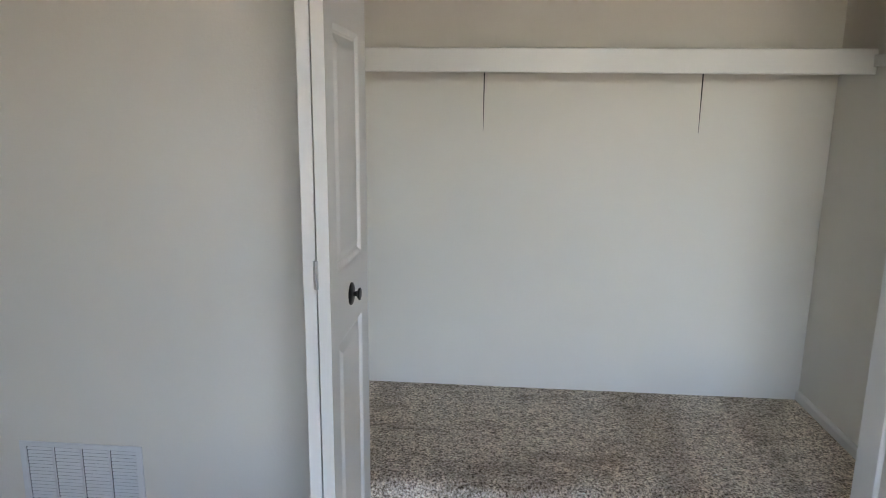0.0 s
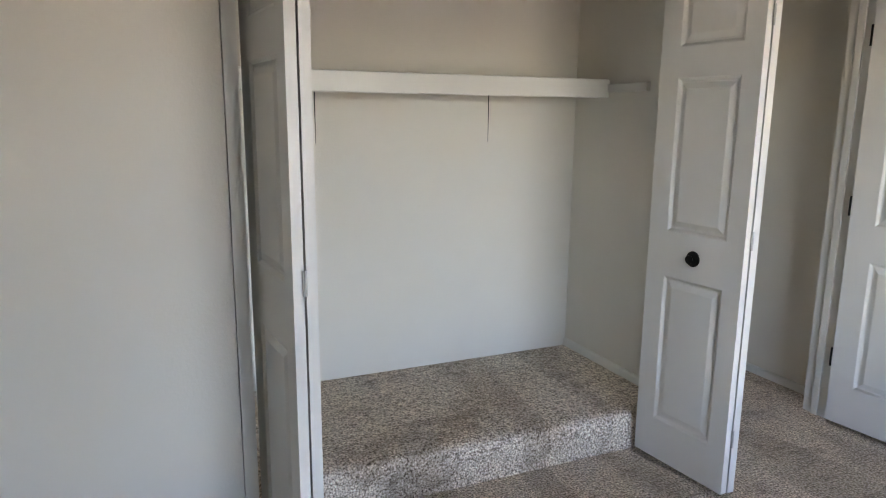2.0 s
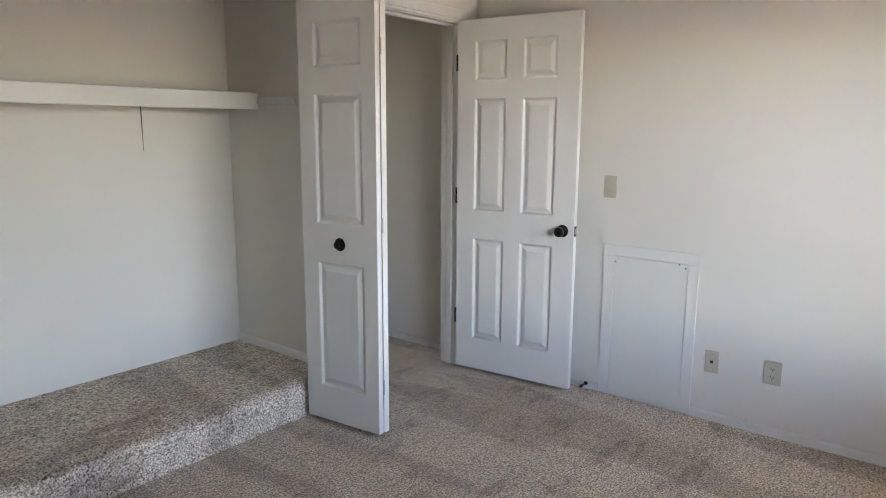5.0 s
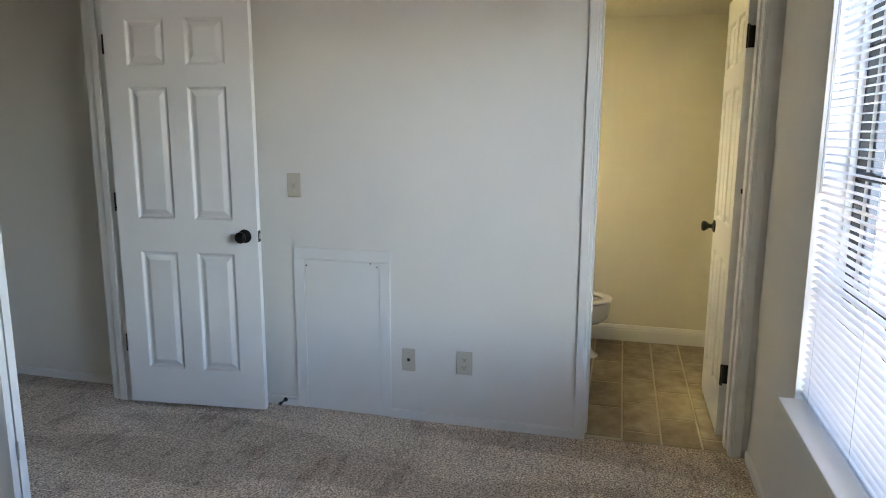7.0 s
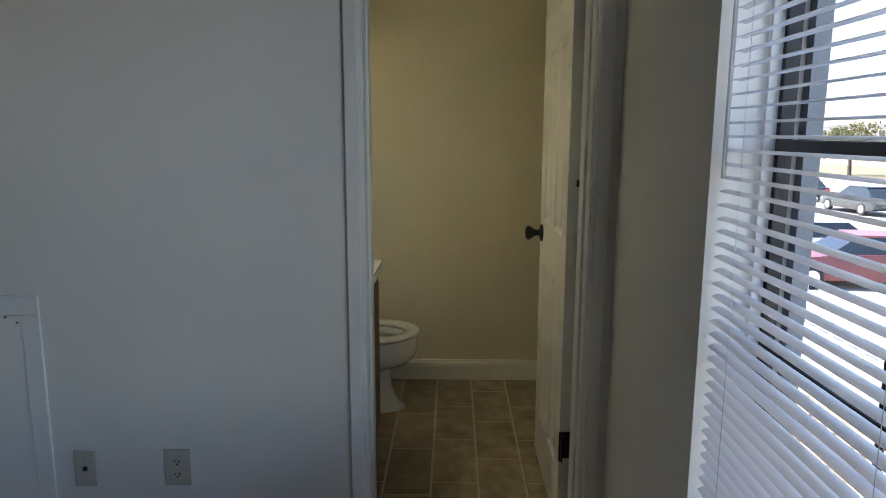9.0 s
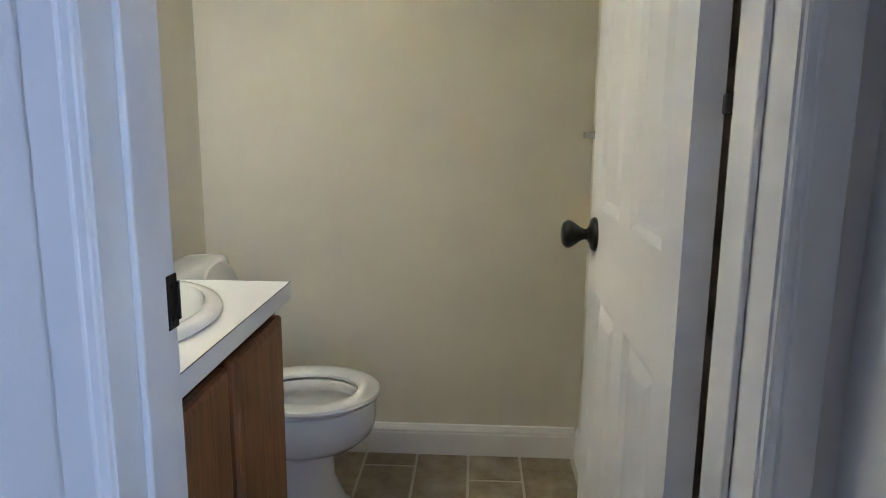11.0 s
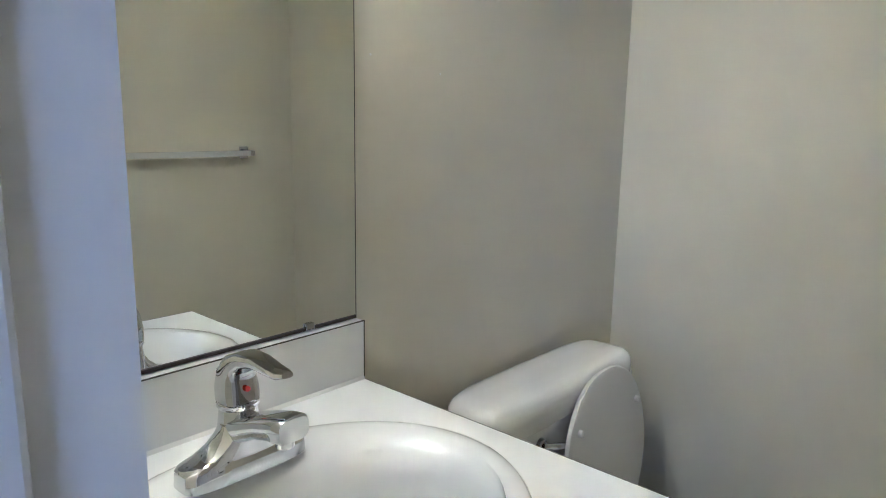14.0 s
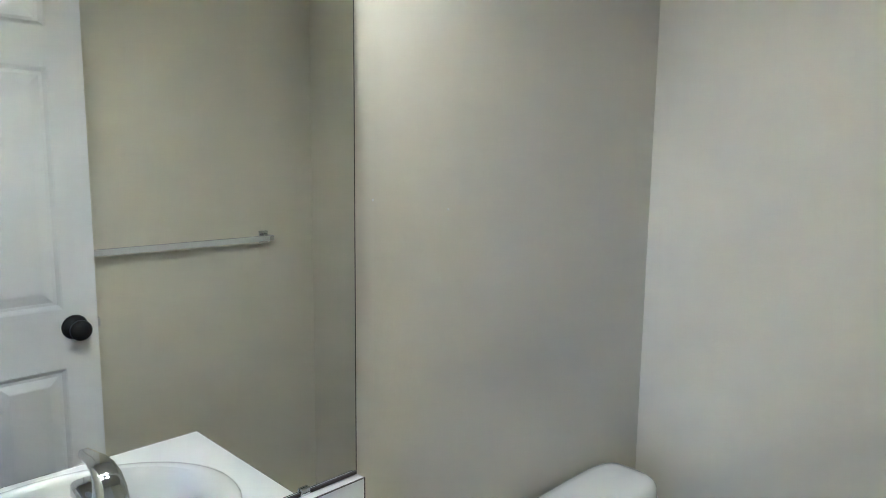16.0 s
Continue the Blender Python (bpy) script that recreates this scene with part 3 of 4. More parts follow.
for x in (-2.452, -1.575):
    bm = loft([[(x - w, CLY - 0.0018, z), (x + w, CLY - 0.0018, z), (x + w, CLY + 0.001, z), (x - w, CLY + 0.001, z)] for z, w in ((1.60, 0.0028), (1.48, 0.0022), (1.325, 0.0006))])
    whole("wall_seam", bm, "slot", "thin dark tapering open seam in the closet wall", "seam", kind="structure")

# ---- return air grille on the closet wall ----
vx0, vx1, vz0, vz1 = -3.908, -3.492, 0.055, 0.343
vg = thing("air_grille", (vx0, NY, vz0), label="white enamelled stamped return air grille low on the wall", category="vent")
vw, vh = vx1 - vx0, vz1 - vz0
bm = box(0, vw, -0.006, 0, 0, 0.022, 0.002)
box(0, vw, -0.006, 0, vh - 0.018, vh, 0.002, bm=bm)
box(0, 0.022, -0.006, 0, 0.02, vh - 0.016, 0.002, bm=bm)
box(vw - 0.022, vw, -0.006, 0, 0.02, vh - 0.016, 0.002, bm=bm)
part("frame", bm, "grille", vg)
# near-black sheet stands in for the shade inside the duct
part("shade_sheet", box(0.015, vw - 0.015, -0.001, 0.0, 0.015, vh - 0.015), "dark", vg)
cw = (vw - 0.044 - 3 * 0.008) / 4
for i in range(4):
    x0 = 0.022 + i * (cw + 0.008)
    if i:
        part("mullion", box(x0 - 0.008, x0, -0.005, -0.001, 0.02, vh - 0.016, 0.001), "grille", vg)
    for k in range(20):
        z = 0.03 + k * (vh - 0.055) / 19
        part("slat", loft([[(xx, -0.0056, z - 0.0035), (xx, -0.0014, z + 0.0048), (xx, -0.0008, z + 0.0038), (xx, -0.0050, z - 0.0045)] for xx in (x0 + 0.0035, x0 + cw)]), "grille", vg)

# ---- access panel, plates on the east wall ----
ap = thing("access_panel", (0, 0, 0), label="white painted access panel with a flat trim frame", category="panel")
y0, y1, yi0, yi1 = -1.286, -0.776, -1.231, -0.834
part("trim_side", box(-0.0085, 0, y0, yi0 - 0.0008, -0.01, 0.786, 0.002), "trim", ap)
part("trim_side", box(-0.0085, 0, yi1 + 0.0008, y1, -0.01, 0.786, 0.002), "trim", ap)
part("trim_top", box(-0.0085, 0, y0, y1, 0.7865, 0.843, 0.002), "trim", ap)
board = part("board", box(-0.0055, 0, yi0, yi1, -0.01, 0.783, 0.0015), "trim", ap)
for y, z in ((yi0 + 0.012, 0.762), (yi1 - 0.010, 0.752), (yi0 + 0.045, 0.778)):
    part("screw_head", lathe([(0, 0), (0.004, 0), (0.0035, 0.0015), (0, 0.0015)], 12, "X"), "slot", board).matrix_basis = pose(-0.0055, y, z, 0, 180, 0)


def plate(name, yc, zc, w, h, label, category):
    e = thing(name, (0, yc, zc), label=label, category=category)
    part("cover", box(-0.006, 0, -w / 2, w / 2, -h / 2, h / 2, 0.0028, 3), "plate", e)
    return e


def screw(parent, y, z):
    part("screw", lathe([(0, 0), (0.0035, 0), (0.003, 0.0012), (0, 0.0012)], 12, "X"), "nickel", parent).matrix_basis = pose(-0.006, y, z, 0, 180, 0)


sw = plate("light_switch", -0.792, 1.151, 0.072, 0.118, "ivory toggle light switch plate on the wall", "switch")
part("toggle", loft([[(-0.005, -0.005, -0.011), (-0.005, 0.005, -0.011), (-0.005, 0.005, 0.011), (-0.005, -0.005, 0.011)], [(-0.017, -0.004, 0.003), (-0.017, 0.004, 0.003), (-0.016, 0.004, 0.010), (-0.016, -0.004, 0.010)]]), "plate", sw)
for z in (-0.03, 0.03):
    screw(sw, 0, z)
pj = plate("phone_jack", -1.379, 0.308, 0.066, 0.114, "ivory wall plate with a small jack", "socket")
part("jack", box(-0.0068, -0.005, -0.0075, 0.0075, -0.0075, 0.0075, 0.001), "slot", pj, "dark jack opening")
for z in (-0.038, 0.038):
    screw(pj, 0, z)
do = plate("power_outlet", -1.659, 0.315, 0.078, 0.116, "ivory duplex power outlet with its wall plate", "socket")
for z in (-0.02, 0.02):
    bm = lathe([(0, 0), (0.0165, 0), (0.0165, 0.0015), (0, 0.0015)], 28, "X")
    f = part("receptacle", bm, "plate", do)
    f.matrix_basis = pose(-0.0058, 0, z, 0, 180, 0)
    for y, hh in ((-0.0063, 0.008), (0.0063, 0.0065)):
        part("slot", box(0.0012, 0.0022, y - 0.0018, y + 0.0018, -hh / 2 - 0.001, hh / 2 - 0.001), "slot", f)
    part("ground_hole", box(0.0012, 0.0022, -0.0026, 0.0026, 0.006, 0.0112, 0.0003), "slot", f)
screw(do, 0, 0)
ds = thing("door_stop", (EX - 0.012, -0.705, 0.03), label="small dark door bumper on the baseboard", category="door stop")
part("stem", lathe([(0, 0), (0.012, 0), (0.011, 0.004), (0.005, 0.008), (0.005, 0.05), (0, 0.05)], 16, "X"), "hinge", ds, "", True).matrix_basis = pose(0, 0, 0, 0, 180, 0)
part("tip", lathe([(0, 0.05), (0.009, 0.05), (0.0095, 0.06), (0.006, 0.065), (0, 0.065)], 16, "X"), "slot", ds, "black rubber tip", True).matrix_basis = pose(0, 0, 0, 0, 180, 0)

# ---- window with sill and blind ----
wn = thing("window_1", (0, 0, 0), label="black aluminium window with divided panes above a white sill", category="window", kind="structure")
FY0, FY1 = -3.075, -3.045
bm = box(WW, WE, FY0 + 0.006, FY1, WZ0, WZ0 + 0.02)
box(WW, WE, FY0, FY1, WZ1 - 0.035, WZ1, bm=bm)
box(WE - 0.026, WE - 0.012, FY0 + 0.006, FY1, WZ0 + 0.02, WZ1 - 0.035, bm=bm)
box(WW, WW + 0.030, FY0, FY1, WZ0 + 0.035, WZ1 - 0.035, bm=bm)
fr = part("window_frame", bm, "black_frame", wn)
part("meeting_rail", box(WW + 0.03, WE - 0.03, FY0 + 0.002, FY1 + 0.006, 1.277, 1.299, 0.002), "black_frame", wn)
nb = 5
for i in range(1, nb):
    x = WE - (WE - WW) * i / nb
    part("glazing_bar", box(x - 0.0045, x + 0.0045, FY0 + 0.010, FY1 - 0.010, WZ0 + 0.035, WZ1 - 0.035, 0.002), "black_frame", wn)
for z in (0.92, 1.67):
    part("glazing_bar", box(WW + 0.03, WE - 0.03, FY0 + 0.008, FY1 - 0.006, z - 0.008, z + 0.008, 0.002), "black_frame", wn)
for z0, z1 in ((WZ0 + 0.035, 1.277), (1.299, WZ1 - 0.035)):
    g = part("pane", box(WW + 0.028, WE - 0.028, -3.061, -3.058, z0, z1), "glass", wn, "clear glass")
    g.visible_shadow = False
part("sash_liner", box(WE - 0.012, WE, FY0 - 0.009, FY1 + 0.02, WZ0, WZ1), "trim", wn)
bm = box(WE - 0.034, WE - 0.001, SB - 0.014, FY0 - 0.010, WZ0 - 0.02, WZ1 + 0.02)
part("outer_trim", bm, "grey_frame", wn, "grey blue outside trim")
part("window_sill", box(WW - 0.03, WE - 0.022, -3.044, -2.884, WZ0 - 0.015, WZ0 + 0.008, 0.004, 3), "trim", wn, "white painted sill board")
part("apron", box(WW - 0.02, WE - 0.03, SY, SY + 0.012, WZ0 - 0.06, WZ0 - 0.015, 0.002), "trim", wn)

BX0, BX1, BY = WW + 0.012, WE - 0.010, -2.966
bl = thing("window_blind", (0, 0, 0), label="white vinyl mini blind lowered, with the slats tilted open", category="blind")
part("headrail", box(BX0, BX1, BY - 0.02, BY + 0.02, 2.02, 2.055, 0.003), "slat", bl)
prof = [(-0.0125, -0.0008), (-0.0065, 0.0022), (0, 0.0033), (0.0065, 0.0022), (0.0125, -0.0008)]
tilt = radians(-4)
bm = bmesh.new()
rows_ = [[bm.verts.new((x, a * math.cos(tilt) - h * math.sin(tilt), a * math.sin(tilt) + h * math.cos(tilt))) for a, h in prof] for x in (BX0, BX1)]
for i in range(4):
    bm.faces.new((rows_[0][i], rows_[1][i], rows_[1][i + 1], rows_[0][i + 1]))
first = part("slat", bm, "slat", bl, "", True)
zb = 0.595
first.matrix_basis = pose(0, BY, zb)
n_slats = 60
for k in range(1, n_slats):
    s = new("slat", first.data)
    s.parent = bl
    s.matrix_basis = pose(random.uniform(-0.0015, 0.0015), BY, zb + k * 0.0236, random.uniform(-1.6, 1.6), random.uniform(-0.06, 0.06), 0)
part("bottom_rail", box(BX0, BX1, BY - 0.0125, BY + 0.0125, 0.562, 0.577, 0.004, 3), "slat", bl)
for x in (BX1 - 0.09, BX1 - 0.50, BX1 - 0.86, BX1 - 1.25, BX0 + 0.09):
    for dy in (-0.0132, 0.0132):
        part("ladder_cord", tube([(x, BY + dy, 0.57), (x, BY + dy, 2.03)], 0.0006, 6), "cloth_tape", bl)
part("wand", tube([(BX1 - 0.055, BY + 0.028, 1.235), (BX1 - 0.055, BY + 0.026, 2.03)], 0.0042, 6), "clear", bl, "clear plastic tilt wand")

BNV = -1.640

# ---- bathroom: vanity ----
vc = thing("vanity_cabinet", (0, 0, 0), label="reddish brown oak vanity cabinet with two doors", category="cabinet")
VX0, VX1, VF = 0.166, 0.748, -2.170
bm = box(VX0, VX0 + 0.016, VF, BNV - 0.001, 0.09, 0.774)
box(VX1 - 0.016, VX1, VF, BNV - 0.001, 0.09, 0.774, bm=bm)
box(VX0 + 0.016, VX1 - 0.016, VF, BNV - 0.001, 0.09, 0.106, bm=bm)
box(VX0 + 0.016, VX1 - 0.016, BNV - 0.012, BNV - 0.001, 0.106, 0.774, bm=bm)
box(VX0, VX1, VF + 0.06, BNV - 0.001, 0.0, 0.09, bm=bm)
part("body", bm, "wood", vc)


def cab_door(x0, x1):
    z0, z1 = 0.125, 0.741
    y = VF - 0.0005
    secs = []
    for dy, inset in ((0.0, 0.0), (-0.010, 0.0), (-0.016, 0.004), (-0.019, 0.014)):
        secs.append([(x0 + inset, y + dy, z0 + inset), (x1 - inset, y + dy, z0 + inset), (x1 - inset, y + dy, z1 - inset), (x0 + inset, y + dy, z1 - inset)])
    return loft(secs)


for x0, x1 in ((VX0 + 0.012, 0.430), (0.460, VX1 - 0.004)):
    d = part("door", cab_door(x0, x1), "wood", vc)
    for z in (0.2, 0.66):
        part("hinge", box(x0 + 0.001 if x0 < 0.3 else x1 - 0.009, x0 + 0.009 if x0 < 0.3 else x1 - 0.001, VF - 0.016, VF - 0.0002, z - 0.025, z + 0.025, 0.001), "hinge", d)

SCX, SCY, SCB = 0.434, -1.946, -1.985
CX0, CX1, CY0, CY1, CTZ = 0.161, 0.760, -2.203, BNV - 0.001, 0.811
ct = thing("countertop", (0, 0, 0), label="white laminate vanity top with backsplash", category="countertop")
angs = [2 * math.pi * i / 64 for i in range(64)]
for cx in (CX0, CX1):
    for cy in (CY0, CY1):
        angs.append(math.atan2(cy - SCY, cx - SCX) % (2 * math.pi))
angs.sort()
bm = bmesh.new()
inner_t, outer_t, inner_b, outer_b = [], [], [], []
for a in angs:
    c, s = math.cos(a), math.sin(a)
    k = min([t for t in (((CX1 if c > 0 else CX0) - SCX) / c if abs(c) > 1e-9 else 9, ((CY1 if s > 0 else CY0) - SCY) / s if abs(s) > 1e-9 else 9)])
    r = 1 / math.sqrt((c / 0.240) ** 2 + (s / 0.190) ** 2)
    for lst, rr, z in ((inner_t, r, CTZ), (outer_t, k, CTZ), (inner_b, r, CTZ - 0.035), (outer_b, k, CTZ - 0.035)):
        lst.append(bm.verts.new((SCX + c * rr, SCY + s * rr, z)))
n = len(angs)
for i in range(n):
    j = (i + 1) % n
    for q in ((inner_t[i], outer_t[i], outer_t[j], inner_t[j]), (inner_b[i], inner_b[j], outer_b[j], outer_b[i]), (outer_t[i], outer_b[i], outer_b[j], outer_t[j]), (inner_t[i], inner_t[j], inner_b[j], inner_b[i])):
        bm.faces.new(q)
bmesh.ops.remove_doubles(bm, verts=bm.verts, dist=1e-6)
bmesh.ops.recalc_face_normals(bm, faces=bm.faces)
part("slab", bm, "laminate", ct)
part("backsplash", box(CX0, CX1 + 0.0015, -1.663, BNV - 0.0005, CTZ + 0.0005, CTZ + 0.100, 0.001), "laminate", ct)
# dark laminate seams
part("seam", box(CX0, CX1 + 0.0006, CY0 - 0.0005, CY0 + 0.0006, CTZ - 0.0010, CTZ + 0.0003), "edge", ct, "dark laminate seam")
part("seam", box(CX1 - 0.0005, CX1 + 0.0006, CY0, -1.664, CTZ - 0.0012, CTZ + 0.0003), "edge", ct, "dark laminate seam")
part("seam", box(CX1 + 0.0006, CX1 + 0.0021, -1.6642, -1.6626, CTZ + 0.001, CTZ + 0.1), "edge", ct, "dark laminate seam")
part("seam", box(CX0, CX1 + 0.0018, -1.6638, -1.6624, CTZ + 0.0985, CTZ + 0.1004), "edge", ct, "dark laminate seam")
part("caulk", loft([[(x, -1.6635, CTZ + 0.0002), (x, -1.668, CTZ + 0.0003), (x, -1.6635, CTZ + 0.005)] for x in (CX0, CX1)]), "trim", ct)

sk = thing("sink", (0, 0, 0), label="white oval self rimming porcelain sink", category="sink")
rings = [(0.265, 0.211, 0.8112, SCY), (0.2675, 0.2135, 0.815, SCY), (0.2665, 0.2125, 0.8205, SCY), (0.260, 0.206, 0.8265, SCY), (0.249, 0.197, 0.830, SCY), (0.239, 0.187, 0.8305, SCY),
         (0.229, 0.173, 0.8285, SCY - 0.010), (0.221, 0.160, 0.8240, SCB + 0.020), (0.214, 0.150, 0.8165, SCB + 0.010), (0.207, 0.143, 0.803, SCB + 0.004), (0.203, 0.139, 0.783, SCB), (0.198, 0.135, 0.758, SCB + 0.004), (0.182, 0.124, 0.718, SCB + 0.014),
         (0.150, 0.102, 0.692, SCB + 0.020), (0.095, 0.064, 0.682, SCB + 0.018), (0.024, 0.024, 0.679, SCB + 0.012)]
part("bowl", loft([oval(SCX, cy, z, a, b, 72, 2.15 if i > 6 else 2.0) for i, (a, b, z, cy) in enumerate(rings)], closed_ends=False), "porcelain", sk, "", True)
part("drain", lathe([(0.0, 0.0), (0.014, 0.001), (0.017, 0.003), (0.021, 0.004), (0.0235, 0.003), (0.0245, 0.0), (0.0245, -0.02), (0, -0.02)], 28), "chrome", sk, "chrome drain", True).matrix_basis = pose(SCX, SCB + 0.012, 0.6795)
# small oval maker's mark on the back of the bowl
mk = part("mark", loft([oval(0, 0, 0, 0.0165, 0.0085, 40), oval(0, 0, 0, 0.0150, 0.0070, 40)], closed_ends=False), "mark", sk, "small grey printed oval mark")
mk.matrix_basis = pose(SCX + 0.006, SCB + 0.1385, 0.7955, 61, 0, 0)
for x0, x1, y0, y1 in ((-0.0095, -0.0070, -0.0030, 0.0035), (-0.0055, -0.0035, -0.0030, 0.0010), (-0.0025, 0.0000, -0.0028, 0.0010), (0.0010, 0.0040, -0.0028, 0.0010), (0.0050, 0.0090, -0.0032, 0.0026)):
    part("mark_bar", box(x0, x1, y0, y1, 0, 0.0003), "mark", mk)

fc = thing("faucet", (0.447, -1.803, 0.8275), label="chrome single lever faucet on the sink deck", category="faucet")


def bar(sections):
    """Skin rounded-box cross sections: centre y, z, half width x, half height, lean."""
    out = []
    for y, z, hx, hz, lean in sections:
        ring = []
        for i in range(24):
            t = 2 * math.pi * i / 24
            c, s = math.cos(t), math.sin(t)
            px = hx * math.copysign(abs(c) ** 0.55, c)
            pz = hz * math.copysign(abs(s) ** 0.55, s)
            ring.append((px, y - pz * math.sin(lean), z + pz * math.cos(lean)))
        out.append(ring)
    return loft(out)


secs = [oval(0, 0, z, a, b, 40, p) for z, a, b, p in ((0.0, 0.078, 0.027, 4), (0.002, 0.080, 0.0285, 4), (0.020, 0.0785, 0.0275, 4), (0.0235, 0.075, 0.0255, 4), (0.028, 0.060, 0.025, 3.4), (0.036, 0.044, 0.0245, 3), (0.047, 0.032, 0.024, 2.5), (0.056, 0.027, 0.0235, 2.2), (0.060, 0.025, 0.022, 2.0))]
part("base", loft(secs), "chrome", fc, "", True)
part("spout", bar([(-0.002, 0.048, 0.025, 0.019, 0.2), (-0.025, 0.059, 0.0235, 0.018, 0.27), (-0.055, 0.071, 0.0215, 0.0155, 0.27), (-0.080, 0.078, 0.021, 0.0150, 0.14), (-0.099, 0.0805, 0.021, 0.0150, 0.04), (-0.1035, 0.0805, 0.019, 0.013, 0.0)]), "chrome", fc, "", True)
part("aerator", lathe([(0, 0), (0.0095, 0), (0.0105, 0.002), (0.0105, 0.014), (0, 0.014)], 24), "chrome", fc, "", True).matrix_basis = pose(0, -0.086, 0.056)
part("hub", lathe([(0.0, 0.040), (0.026, 0.040), (0.0235, 0.060), (0.0215, 0.078), (0.0, 0.078)], 36), "chrome", fc, "", True).matrix_basis = pose(0, 0.006, 0)
part("collar", lathe([(0.0, 0.076), (0.023, 0.076), (0.0245, 0.0785), (0.0245, 0.082), (0.0225, 0.084), (0.0, 0.084)], 36), "chrome", fc, "", True).matrix_basis = pose(0, 0.006, 0)
part("lever", bar([(0.006, 0.0845, 0.0225, 0.0215, -1.5708), (0.007, 0.100, 0.0225, 0.021, -1.50), (0.006, 0.116, 0.0205, 0.0185, -1.25), (-0.002, 0.130, 0.0185, 0.014, -0.80), (-0.018, 0.1385, 0.0165, 0.0095, -0.35), (-0.042, 0.1415, 0.014, 0.0065, 0.02), (-0.068, 0.1385, 0.0125, 0.0048, 0.18), (-0.085, 0.1375, 0.0112, 0.0042, -0.05), (-0.094, 0.1395, 0.007, 0.003, -0.3)]), "chrome", fc, "", True)
part("temperature_mark", lathe([(0, 0.0), (0.0036, 0.0), (0.003, 0.002), (0, 0.0025)], 16, "Y"), "red", fc, "small red hot water dot", True).matrix_basis = pose(0.0, -0.0155, 0.102, 0, 0, 180)
part("pull_rod", lathe([(0, 0), (0.002, 0), (0.002, 0.055), (0.0055, 0.058), (0.006, 0.062), (0.003, 0.066), (0, 0.066)], 14), "chrome", fc, "", True).matrix_basis = pose(-0.004, 0.024, 0.012)

# ---- mirror, clips, light bar ----
mr = thing("mirror", (0, 0, 0), label="frameless wall mirror standing on the backsplash", category="mirror")
MX0, MX1, MZ0, MZ1 = 0.165, 0.757, 0.9165, 1.84
part("glass", box(MX0, MX1, BNV - 0.0075, BNV - 0.003, MZ0, MZ1), "mirror", mr, "silvered glass")
part("edge_strip", box(MX1, MX1 + 0.0014, BNV - 0.0078, BNV - 0.0005, MZ0, MZ1), "edge", mr)
part("bottom_channel", box(MX0, MX1, BNV - 0.0095, BNV - 0.0005, MZ0 - 0.0035, MZ0 + 0.0015), "edge", mr, "dark mirror channel")
for x in (0.662, 0.30):
    cl = whole("mirror_clip", box(x - 0.008, x + 0.008, BNV - 0.0125, BNV - 0.0080, MZ0 - 0.0035, MZ0 + 0.008, 0.0015), "chrome", "small chrome clip holding the mirror edge", "clip", "mirror clips")
for x, z in ((0.798, 1.336), (0.955, 1.315)):
    whole("nail_hole", lathe([(0, 0), (0.0022, 0), (0.002, 0.0008), (0, 0.0008)], 12, "Y"), "trim", "tiny filled nail hole in the wall", "hole").matrix_world = pose(x, BNV if x < 0.85 else BNV - 0.0075, z, 0, 0, 180)

vl = thing("vanity_light", (0, 0, 0), label="chrome vanity light with three glowing bulbs in white bell shades", category="wall lamp")
part("back_bar", box(0.20, 0.72, BNV - 0.025, BNV - 0.001, 1.955, 2.035, 0.004, 2), "chrome", vl)
for i in range(3):
    x = 0.28 + 0.18 * i
    s = part("socket", lathe([(0, 0.0), (0.019, 0.0), (0.019, 0.045), (0.013, 0.05), (0, 0.05)], 20), "chrome", vl, "", True)
    s.matrix_basis = pose(x, BNV - 0.115, 1.965)
    part("arm", tube([(0, 0.09, 0.03), (0, 0.045, 0.06), (0, 0, 0.05)], 0.006, 10), "chrome", s, "", True)
    part("bell_shade", lathe([(0.020, 0.012), (0.032, 0.004), (0.041, -0.018), (0.048, -0.045), (0.055, -0.070), (0.0535, -0.070), (0.0465, -0.045), (0.0395, -0.018), (0.031, 0.002), (0.020, 0.009), (0.020, 0.012)], 32), "shade", s, "white glass bell shade", True)
    part("bulb", lathe([(0, -0.068), (0.010, -0.066), (0.017, -0.058), (0.019, -0.046), (0.017, -0.030), (0.011, -0.012), (0.010, 0.0), (0, 0.0)], 20), "bulb", s, "glowing warm bulb", True)

# ---- toilet ----
TX = 1.215
tl = thing("toilet", (0, 0, -0.012), label="white porcelain toilet with the lid standing up", category="toilet")
SC = -2.115
part("pedestal", loft([oval(TX, cy, z, a, b, 40, p) for z, a, b, cy, p in ((0, 0.105, 0.255, -2.0, 2.6), (0.02, 0.105, 0.255, -2.0, 2.6), (0.05, 0.095, 0.230, -1.99, 2.5), (0.13, 0.082, 0.205, -1.985, 2.3), (0.20, 0.085, 0.205, -1.985, 2.2), (0.24, 0.10, 0.21, -2.0, 2.1), (0.26, 0.11, 0.21, -2.02, 2.0))]), "porcelain", tl, "", True)
